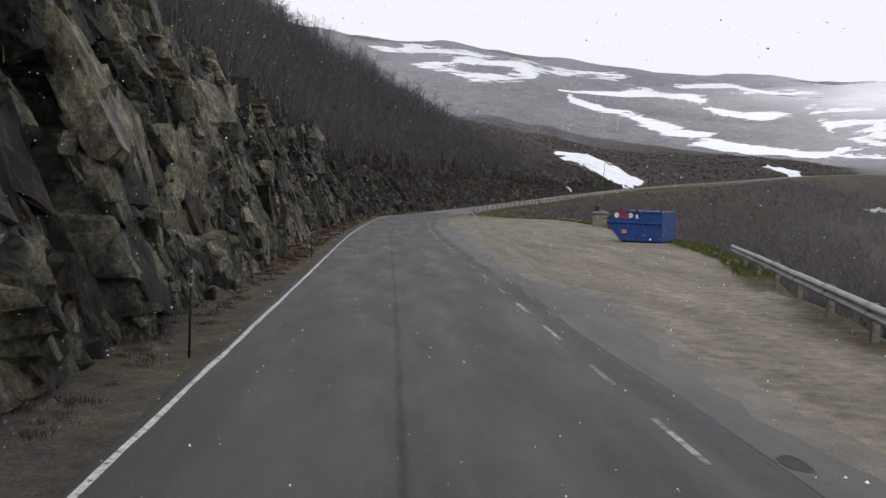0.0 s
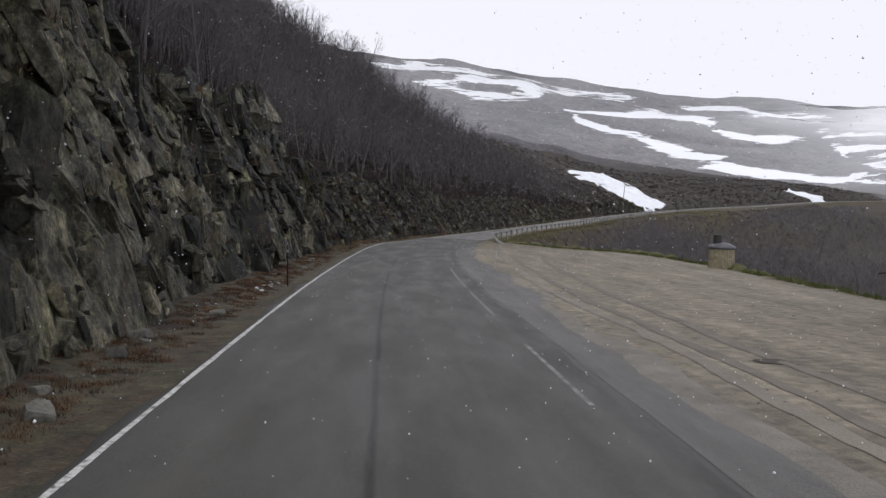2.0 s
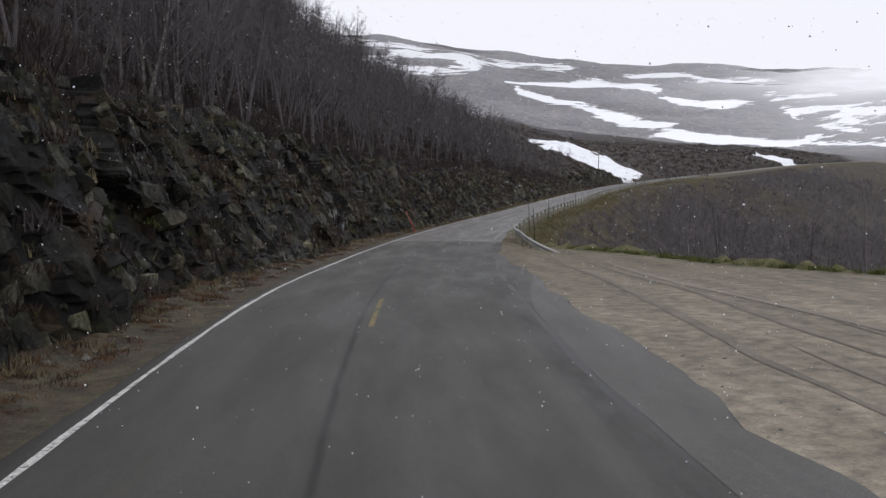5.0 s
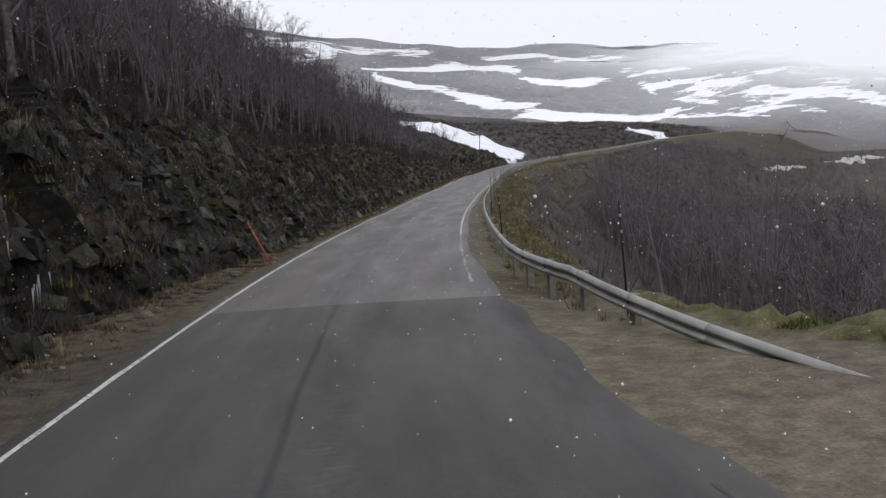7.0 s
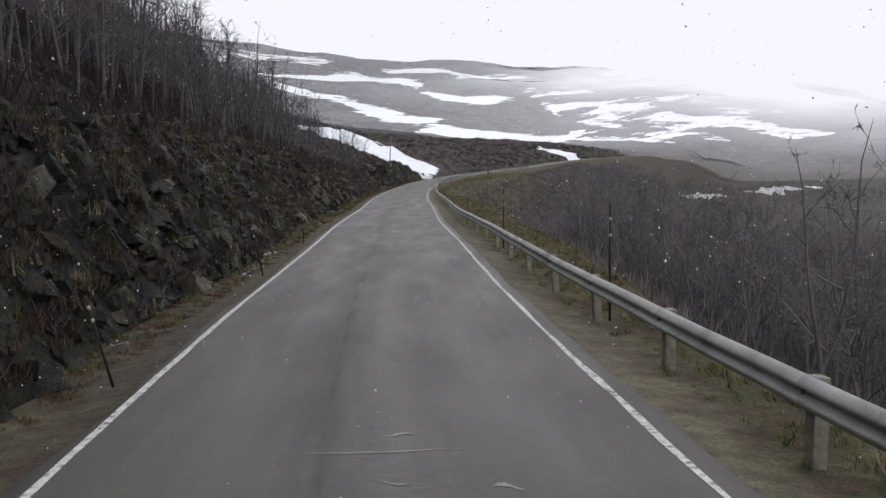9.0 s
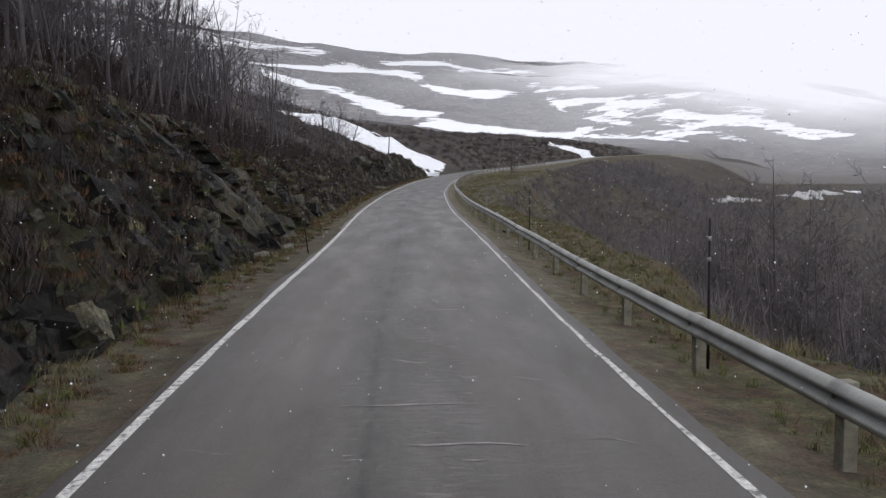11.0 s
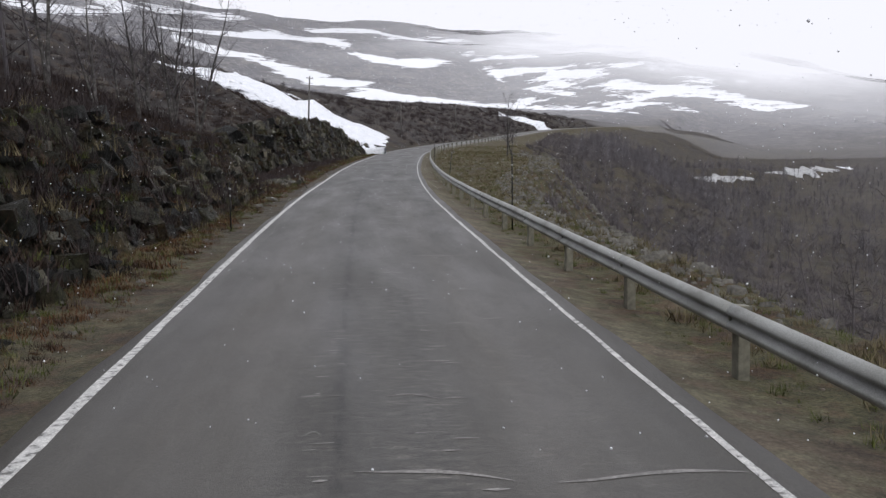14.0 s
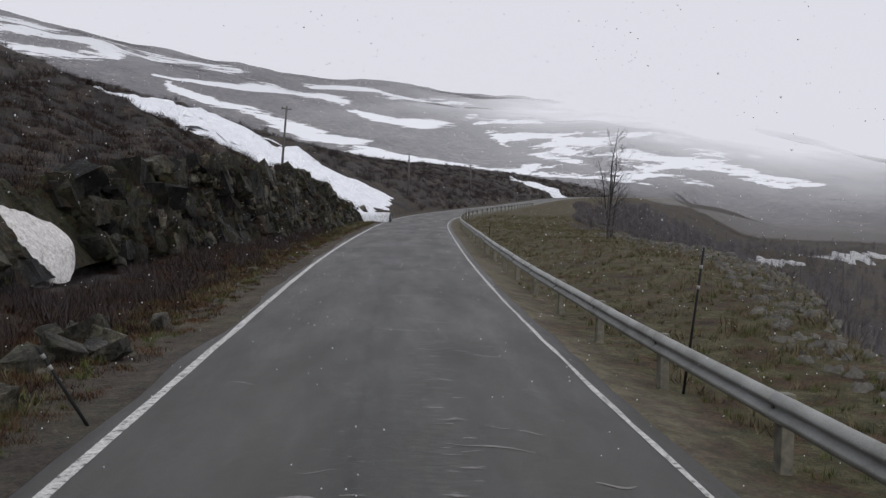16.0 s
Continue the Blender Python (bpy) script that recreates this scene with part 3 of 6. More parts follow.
# ---- ground ----
# old snowfields on the fells: lines of (x, y, width), and how closed the snow lies
FIELDS = [
    ([(120, 632, 9), (125, 608, 14), (138, 598, 18), (155, 592, 24), (167, 575, 26), (174, 550, 30), (184, 525, 28), (202, 511, 26), (222, 505, 24), (238, 492, 24), (248, 482, 12)], 0.36),
    ([(117, 644, 7), (144, 650, 10), (172, 655, 22), (197, 684, 44), (207, 652, 36), (211, 628, 15), (222, 605, 16), (240, 597, 26), (255, 605, 30)], 0.33),
    ([(-11, 768, 20), (22, 784, 42), (55, 782, 44), (61, 743, 36), (99, 752, 42)], 0.26),
    ([(25, 728, 24), (49, 703, 34), (69, 686, 36), (89, 685, 36), (103, 723, 18)], 0.26),
    ([(100, 734, 22), (124, 772, 50), (143, 785, 26)], 0.26), ([(146, 768, 40), (166, 772, 60), (186, 780, 26)], 0.26),
    ([(84, 641, 7), (104, 634, 7)], 0.28), ([(113, 505, 7), (121, 494, 7)], 0.28), ([(118, 527, 6), (124, 518, 6)], 0.26),
    ([(286, 605, 24), (288, 575, 28), (300, 530, 38), (302, 495, 28), (292, 462, 22), (288, 430, 12)], 0.20),
    ([(308, 512, 20), (318, 482, 26), (341, 451, 14)], 0.22), ([(272, 559, 8), (272, 499, 13), (280, 457, 13)], 0.26),
    ([(322, 638, 60), (314, 589, 64), (326, 551, 48), (336, 514, 44), (352, 495, 40), (379, 486, 34), (389, 467, 18)], 0.15),
    ([(345, 630, 80), (392, 612, 100), (401, 547, 80)], 0.14), ([(334, 466, 26), (338, 446, 20), (359, 443, 12)], 0.24),
    ([(253, 503, 13), (256, 478, 22), (265, 463, 15), (266, 442, 10)], 0.27),
    ([(235, 737, 24), (256, 718, 40), (272, 694, 40), (300, 700, 40), (296, 640, 30)], 0.22)]


def snowfields(x, y):
    out = np.full(x.shape, -0.5)
    for line, core in FIELDS:
        k = np.array(line, float)
        m = (x > k[:, 0].min() - 90) & (x < k[:, 0].max() + 90) & (y > k[:, 1].min() - 90) & (y < k[:, 1].max() + 90)
        px, py = x[m], y[m]
        best = np.full(px.shape, -0.5)
        for p, q in zip(k, k[1:]):
            d = q[:2] - p[:2]
            t = np.clip(((px - p[0]) * d[0] + (py - p[1]) * d[1]) / (d @ d), 0, 1)
            far = np.hypot(px - p[0] - t * d[0], py - p[1] - t * d[1]) / (0.5 * (p[2] + t * (q[2] - p[2])))
            best = np.maximum(best, np.minimum(core, 0.20 + 0.24 * (1 - 1.18 * far)))
        out[m] = np.maximum(out[m], best)
    return out


def zones(x, y, s, u):
    a = -u
    wob = 0.6 * fbm(x / 2.2, y / 2.2, 4, 71)
    edge = np.where(s < 84, layby_edge(s) + 0.4, 4.6)
    lay = (s > -30) & (s < 86)
    gravel = np.where(u < 0, 1 - step(a + 0.5 * wob, 3.7, 4.6), np.where(lay, 1 - step(u + wob, edge - 0.6, edge + 0.5), 0.6 * (1 - step(u + 0.6 * wob, 3.0, 4.2))))
    gravel = np.where((u < 0), gravel * ramp(s, [0, 50, 70, 220], [0.14, 0.12, 0.10, 0.10]), np.where(s > 89, gravel * 0.75, gravel * ramp(s, [66, 82], [1.0, 0.5])))
    grass = np.where(u < 0, (0.70 - 0.60 * step(a, 4.4, 6.5)) * (0.75 + 0.25 * step(s + 14 * wob, 60, 170)) * (1 - 0.6 * step(a, 20, 46)) * (1 - 0.55 * step(s, 160, 178)),
                     np.where(s < 90, 1 - step(u - edge, 4, 9), 1 - step(u + 2 * wob, ramp(s, SHELF_S, SHELF_U) + 1.0, ramp(s, SHELF_S, SHELF_U) + 6) * (1 - 0.3 * step(s, 150, 180))))
    grass = np.clip(grass + 0.25 * fbm(x / 3, y / 3, 3, 77), 0, 1)
    px, py = fell_plan(x, y)
    rr = np.hypot(px - 20, py - 60)
    # the haze-paled moor colour takes over away from the road
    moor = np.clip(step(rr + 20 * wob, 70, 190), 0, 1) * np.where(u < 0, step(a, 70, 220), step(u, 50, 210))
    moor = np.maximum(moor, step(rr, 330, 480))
    az = np.degrees(np.arctan2(px - 20, py - 60))
    snow = np.full(x.shape, -0.5)
    snow = np.where(rr > 560, ramp(rr, [560, 760, 1000, 1300], [-0.10, -0.06, 0.0, 0.06]) + 0.17 * step(az, 24, 34) * step(rr, 600, 760), snow)
    snow = np.maximum(snow, snowfields(px, py))
    return gravel, grass, moor, snow


def ground_mesh(name, x, y, sink=0.0):
    z, s, u = land(x, y)
    v = np.stack([x, y, z - sink], -1).reshape(-1, 3)
    me = mesh_of(name, v, grid_faces(*x.shape), GROUND, True)
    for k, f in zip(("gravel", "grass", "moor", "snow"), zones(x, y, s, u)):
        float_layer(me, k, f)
    px, py = fell_plan(x, y)
    rr, az, zf = np.hypot(px - 20, py - 60), np.degrees(np.arctan2(px - 20, py - 60)), FELL_Z + (z - FELL_Z) / FELL
    # deck: height of the cloud over the tops; veil: distance haze added to the fade
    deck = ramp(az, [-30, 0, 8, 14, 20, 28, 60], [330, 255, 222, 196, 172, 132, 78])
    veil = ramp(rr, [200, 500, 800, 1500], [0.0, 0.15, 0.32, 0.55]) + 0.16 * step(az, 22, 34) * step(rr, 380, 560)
    float_layer(me, "haze_cloud", np.clip(veil + step(zf + 22 * fbm(px / 130, py / 130, 3, 55), deck - 85, deck + 40), 0, 1))
    return me


# near ground follows the road
us = np.r_[-225:-90:8, -90:-45:2.5, -45:-12:0.8, -12:-2.8:0.33, -2.8, -1.5, 0, 1.5, 2.8, 3.05:9:0.33, 9:20:0.55, 20:60:1.3, 60:135:4.5, 135:200:9]
ss = np.r_[-45:0:1.0, 0:230:0.6, 230:330:1.6, 330:420:4]
gs, gu = np.meshgrid(ss, us, indexing="ij")
xy = place(gs, gu)
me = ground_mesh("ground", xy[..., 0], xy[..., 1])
vz = np.empty(len(me.vertices) * 3)
me.vertices.foreach_get("co", vz)
vz = vz.reshape(-1, 3)
# tuck the sheet under the carriageway, and its rim under the wide sheet
vz[:, 2] -= (0.10 * (np.abs(gu) < 2.75) + 4.0 * (gu > 182) + 4.0 * (gu < -210)).ravel()
me.vertices.foreach_set("co", vz.ravel())
tagged(new("ground", me), "rough roadside ground of gravel, dry grass and heather", "ground", kind="structure")

# wide sheet to the horizon
axis = FELL * np.r_[-3000:-1500:170, -1500:-500:38, -500:-40:14, -40:360:5, 360:460:8, 460:900:14, 900:1500:34, 1500:3000:150]
ayis = FELL * np.r_[-1500:-200:110, -200:150:16, 150:420:8, 420:800:5, 800:1500:18, 1500:3000:150]
gx, gy = np.meshgrid(axis, ayis, indexing="ij")
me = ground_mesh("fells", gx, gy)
s_, u_, _ = road_coords(gx, gy)
dip = 5.0 * ((u_ > -203) & (u_ < 172) & (s_ > -45) & (s_ < 405))
vz = np.empty(len(me.vertices) * 3)
me.vertices.foreach_get("co", vz)
vz = vz.reshape(-1, 3)
vz[:, 2] -= dip.ravel()
me.vertices.foreach_set("co", vz.ravel())
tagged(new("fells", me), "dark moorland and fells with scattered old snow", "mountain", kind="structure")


# ---- road ----
def strip(name, s0, s1, cross, dz, material, label, category="road", ds=0.5, wander=None):
    """A ribbon along the road; cross: offsets across it, or a function of s."""
    s = np.arange(s0, s1 + ds * 0.5, ds)
    c = cross(s) if callable(cross) else np.repeat(np.array(cross, float)[None], len(s), 0)
    d = np.array(dz, float) if np.ndim(dz) else np.full(c.shape[1], dz)
    p = place(s[:, None], c, 0)
    p[..., 2] += d
    me = mesh_of(name, p.reshape(-1, 3), grid_faces(*c.shape), material, True)
    float_layer(me, "lane", np.exp(-((np.abs(c + 0.1) - 1.45) / 0.45)**2))
    scuff = (np.exp(-((c - 0.35) / 0.38)**2) + 0.6 * np.exp(-((c + 0.55) / 0.3)**2) + 0.35 * np.exp(-((c - 1.6) / 0.5)**2)) * ramp(s, [60, 72, 95, 118, 130, 220, 240], [0.0, 0.5, 0.3, 0.5, 1.0, 0.9, 0.2])[:, None]
    float_layer(me, "scuff", np.clip(scuff, 0, 1))
    # stations 48 to 85 hold painted hillside shade as well as wet
    float_layer(me, "damp_shade", np.repeat(ramp(s, [48, 62, 85, 86, 142, 178], [0.0, 0.30, 0.30, 0.0, 0.0, 1.0])[:, None], c.shape[1], 1))
    way = me.attributes.new("way", "FLOAT_VECTOR", "POINT")
    way.data.foreach_set("vector", np.stack([c, np.repeat(metres(s)[:, None], c.shape[1], 1), 0 * c], -1).astype(np.float32).ravel())
    return tagged(new(name, me), label, category, kind="structure")


def crown(u):
    return -0.012 * abs(u)


def left_edge(s):
    return -2.92 + 0.10 * fbm(s / 1.7, s * 0, 3, 81)


def right_edge(s):
    wide = ramp(s, [-60, 0, 6.9, 9.5, 11.5, 12.5, 14.5, 15.5, 17, 18, 20, 24.5, 30, 38, 40, 42.5, 45.3, 50, 53.4, 60, 70, 75, 80, 86, 92], [4.2, 4.2, 4.12, 4.31, 4.5, 4.74, 5.05, 5.12, 4.9, 4.4, 4.0, 4.1, 4.3, 4.44, 4.46, 4.8, 4.67, 5.0, 4.63, 4.5, 4.3, 4.1, 3.6, 3.2, 2.95])
    ragged = ramp(s, [0, 80, 92, 420], [1.0, 0.8, 0.3, 0.25])
    return wide + ragged * (0.13 * fbm(s / 1.1, s * 0 + 5, 4, 84) + 0.24 * fbm(s / 3.2, s * 0 + 8, 2, 85) * ramp(s, [20, 30, 78, 84], [0.3, 1.0, 1.0, 0.0]))


def carriageway(s):
    mid = np.linspace(-2.7, 2.7, 13)
    return np.concatenate([left_edge(s)[:, None] - 0.05, left_edge(s)[:, None], np.repeat(mid[None], len(s), 0), right_edge(s)[:, None], right_edge(s)[:, None] + 0.05], 1)


RZ = [-0.16, -0.035] + [crown(u) for u in np.linspace(-2.7, 2.7, 13)] + [-0.04, -0.16]
strip("road", -45, 86.0, carriageway, RZ, ASPHALT, "dark patched asphalt carriageway with ragged edges")
strip("road_beyond", 86.0, 420, carriageway, RZ, ASPHALT_WORN, "worn brownish-grey asphalt carriageway")
strip("road_markings_left", -45, 330, lambda s: np.stack([-2.71 - ramp(s, [85, 120], [0.04, 0.06]) + 0.012 * fbm(s / 0.7, s * 0, 3, 97), -2.71 + ramp(s, [85, 120], [0.04, 0.06]) + 0.012 * fbm(s / 0.6, s * 0, 3, 98)], 1), -0.028, PAINT, "white edge line along the rock side", "road marking")
strip("road_markings_right", 96, 330, lambda s: np.stack([2.655 + 0.018 * fbm(s / 0.7, s * 0, 3, 95), 2.728 + 0.018 * fbm(s / 0.5, s * 0, 3, 96)], 1), -0.028, PAINT, "white edge line beside the guardrail", "road marking")
strip("road_markings_gravel_edge", 1.5, 4.0, [2.66, 2.74], -0.028, WORN_PAINT, "worn white edge line beside the lay-by", "road marking")
for a, b in ((5.68, 6.94), (8.2, 9.3), (10.85, 12.15), (13.4, 14.65), (16.2, 17.2), (19.0, 19.9), (22.0, 22.8), (30.0, 34.0), (37.4, 43.0), (43.8, 52.0)):
    strip("road_markings_dash", a, b, [2.66, 2.74], -0.028, FAINT_PAINT if a > 15 or a == 8.2 else WORN_PAINT, "worn broken white line beside the lay-by", "road marking", 0.25)
strip("road_markings_worn_edge", 87.5, 96, lambda s: np.stack([2.66 + 0.03 * fbm(s / 0.5, s * 0, 3, 195), 2.725 + 0.03 * fbm(s / 0.4, s * 0, 3, 196)], 1), -0.028, WORN_PAINT, "worn white edge line beside the guardrail", "road marking", 0.25)
for a, b in ((65.2, 66.7), (66.95, 68.3)):
    strip("road_markings_yellow", a, b, [0.07, 0.17], 0.005, YELLOW, "faded yellow centre dash on the asphalt", "road marking", 0.25)


def seam(u0, seed, width, amp):
    return lambda s: np.stack([u0 + amp * fbm(s / 6, s * 0, 4, seed) + k * width * np.clip(0.55 + 1.1 * fbm(s / 0.9, s * 0 + 3, 3, seed + 9), 0.04, 1.5) for k in (-0.5, 0.5)], 1)


strip("road_seam_layby", -10, 79, seam(3.25, 93, 0.11, 0.10), -0.034, TAR, "cracked seam between carriageway and lay-by apron", "road seam", 0.25)
strip("road_apron", -20, 76, lambda s: np.stack([np.minimum(3.32 + 0.10 * fbm(s / 6, s * 0, 4, 93) + 1.2 * step(s, 66, 76), right_edge(s) - 0.04), right_edge(s) - 0.02], 1), [-0.032, -0.034], APRON, "paler dusty asphalt apron beside the lay-by", "road", 0.25)
strip("verge_silt_layby", -20, 56, lambda s: np.stack([right_edge(s) - (0.20 + 0.08 * fbm(s / 1.2, s * 0, 3, 66)) * (1.02 - step(s, 30, 56)), right_edge(s) + 0.04, right_edge(s) + 0.06 + (0.36 + 0.14 * fbm(s / 1.9, s * 0, 3, 67)) * (1.02 - step(s, 30, 56))], 1), [-0.036, 0.004, -0.03], SILT, "pale silt along the broken apron edge", "verge", 0.3)

# scars scraped into the surface, and the ridged worn strip
rng = random.Random(5)
sv, sf = [], []
for k in range(240):
    s0 = rng.choice((rng.uniform(88, 232), rng.uniform(118, 200)))
    u0, ln, wd = rng.uniform(0.1, 2.0) if rng.random() < 0.8 else rng.uniform(-2, 0.2), rng.choice((rng.uniform(0.15, 0.5), rng.uniform(0.3, 1.5))), rng.choice((rng.uniform(0.010, 0.035), rng.uniform(0.02, 0.05)))
    tilt, n = rng.uniform(-0.35, 0.05), 6
    for i in range(n + 1):
        t = i / n
        w = wd * math.sin(math.pi * min(max(t, 0.06), 0.94)) * rng.uniform(0.6, 1.3)
        for e in (-1, 1):
            uu = u0 + (t - 0.5) * ln
            sv.append(tuple(place(s0 + (tilt * (t - 0.5) * ln + e * w + 0.06 * math.sin(5 * t + k)) / 1.66, uu, crown(uu) + 0.004)))
    b = len(sv) - 2 * (n + 1)
    sf += [(b + 2 * i, b + 2 * i + 2, b + 2 * i + 3, b + 2 * i + 1) for i in range(n)]
# short ribs left by chains in two rows
for k in range(520):
    s0 = rng.choice((rng.uniform(118, 205), rng.uniform(140, 182)))
    row = rng.choice((-0.42, 0.55, 0.72))
    u0, ln, wd = row + rng.gauss(0, 0.09), rng.uniform(0.06, 0.26), rng.uniform(0.008, 0.026)
    b = len(sv)
    for uu, w in ((u0 - ln / 2, 0.25), (u0, 1.0), (u0 + ln / 2, 0.25)):
        for e in (-1, 1):
            sv.append(tuple(place(s0 + (e * wd * w * rng.uniform(0.6, 1.3) + rng.uniform(-0.01, 0.01)) / 1.66, uu, crown(uu) + 0.004)))
    sf += [(b, b + 2, b + 3, b + 1), (b + 2, b + 4, b + 5, b + 3)]
tagged(new("road_scars", mesh_of("road_scars", sv, sf, SCRAPE)), "pale scrape marks across the worn asphalt", "road wear", kind="stuff")


# ---- cut rock face ----
def rock_depth(S, h, smooth=False):
    """How far the face stands out towards the road, and its tone."""
    d, tone = 0, 0
    for size, amp, ang, tall, seed in ((4.2, 0.60, 12, 2.2, 111), (2.0, 0.26, -16, 2.2, 121), (0.95, 0.10, 22, 1.9, 131), (0.45, 0.04, -27, 1.6, 141)):
        if smooth and size < 1.5:
            break
        ca, sa = math.cos(radians(ang)), math.sin(radians(ang))
        M = metres(S)
        ws, wh = M + 0.35 * size * fbm(M / size, h / size, 2, seed), h + 0.35 * size * fbm(M / size + 9, h / size, 2, seed + 5)
        r0, r1, r2, dx, dy = cells((ws * ca + wh * sa) / size, (wh * ca - ws * sa) / (size * np.where(S < 64, 0.62 * tall, 0.36 * tall)), seed)
        d = d + amp * ((r0 - 0.45) * 1.3 + (r1 - 0.5) * 2.8 * dx + (r2 - 0.55) * 1.6 * dy)
        tone = tone + {111: 0.30, 121: 0.38, 131: 0.32}.get(seed, 0.0) * rnd(np.floor(r0 * 4096), np.floor(r1 * 4096), seed)
    return d * ramp(S, [-20, 55, 75, 130, 150, 222], [1.0, 1.0, 0.85, 0.75, 0.6, 0.6]) * (0.35 + 0.65 * np.clip(h, 0, 1)), tone


def face_height(S):
    return ramp(S, FACE_S, FACE_H) * (1 + 0.11 * fbm(S / 5.5, S * 0 + 1, 3, 101)) + 0.25


def face_offset(S, h):
    return face_foot(S) + face_lean(S) * h + 0.4 * vnoise(S / 8, S * 0, 151)


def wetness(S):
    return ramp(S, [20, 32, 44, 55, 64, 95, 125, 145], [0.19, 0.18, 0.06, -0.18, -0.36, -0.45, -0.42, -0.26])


def rock_face(name, s0, s1, ds, rows, label):
    s = np.arange(s0, s1, ds)
    v = np.linspace(0, 1, rows)
    S, V = np.meshgrid(s, v, indexing="ij")
    H = face_height(S)
    rise = np.clip(V / 0.82, 0, 1)
    back = np.clip((V - 0.82) / 0.18, 0, 1)
    h = H * rise
    d, tone = rock_depth(S, h)
    # base painted 0.12 darker, so the gaps between blocks read as shade
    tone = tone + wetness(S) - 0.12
    a = np.maximum(face_offset(S, h) - d, 3.8 + 0.05 * h)
    a = a * (1 - back) + (face_foot(S) + face_lean(S) * H + 2.2 + 0.3 * d) * back
    P = place(S, -a, 0)
    gz = land(P[..., 0], P[..., 1])[0]
    zr = np.interp(S, ST, CL[:, 2])
    edge = np.clip((V - 0.82) / 0.12, 0, 1)
    P[..., 2] = np.where(back > 0, (zr + H + 0.35 * d) * (1 - edge) + (gz + 0.06 - 0.5 * (back > 0.97)) * edge, zr - 0.25 + h * 1.0)
    me = mesh_of(name, P.reshape(-1, 3), grid_faces(*S.shape), ROCK)
    moss = step(vnoise(S / 2.2, h / 1.6, 161) + 0.5 * vnoise(S / 0.7, h / 0.5, 162) + ramp(S, [0, 55, 75, 105, 130, 220], [-0.7, -0.5, -0.05, -0.15, 0.2, 0.2]) + 1.1 * edge + 0.25 * rise, 0.15, 0.8)
    float_layer(me, "moss", moss)
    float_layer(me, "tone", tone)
    ob = new(name, me)
    return tagged(ob, label, "rock face", kind="structure")


CLIFF = rock_face("rock_face_cliff", -16, 66, 0.10, 96, "tall blasted grey gneiss face, wet and lichen-stained")
MOSSY = rock_face("rock_face_mossy", 65.8, 132, 0.10, 76, "dark broken rock face with moss and icicles")
LOW = rock_face("rock_face_low", 131.8, 224, 0.11, 56, "low dark rock cutting with heather on top")


def block(seed, cuts=2):
    """An angular block broken along its joints: a knocked-about box with corners struck off."""
    r = np.random.RandomState(seed)
    bm = bmesh.new()
    pts = []
    for x in (-1, 1):
        for y in (-1, 1):
            for z in (-1, 1):
                k = np.array([x, y, z]) * 0.5 * r.uniform(0.62, 1.12, 3)
                if r.rand() < 0.3:
                    pts += [k * (0.55, 1, 1), k * (1, 1, 0.5), k * (1, 0.55, 1)]
                else:
                    pts.append(k)
    for q in pts:
        bm.verts.new(q)
    bmesh.ops.convex_hull(bm, input=list(bm.verts))
    bmesh.ops.delete(bm, geom=[v for v in bm.verts if not v.link_faces], context="VERTS")
    bmesh.ops.triangulate(bm, faces=list(bm.faces))
    if cuts:
        bmesh.ops.subdivide_edges(bm, edges=list(bm.edges), cuts=cuts, use_grid_fill=True)
    bmesh.ops.triangulate(bm, faces=list(bm.faces))
    off = Vector((seed * 1.3, seed * 0.7, 0))
    for v in bm.verts:
        v.co *= 1 + 0.12 * noise.noise(v.co * 3.1 + off) + 0.07 * noise.noise(v.co * 8.0 + off)
        v.co += 0.03 * Vector((noise.noise(v.co * 6 + off), noise.noise(v.co * 6 - off), noise.noise(v.co * 5 + 2 * off)))
    bm.verts.index_update()
    out = np.array([v.co for v in bm.verts]), np.array([[v.index for v in f.verts] for f in bm.faces])
    bm.free()
    return out


LEDGES = []
BLOCKS = [block(500 + k) for k in range(36)]
CHIP_BLOCKS = [block(540 + k, 0) for k in range(36)]


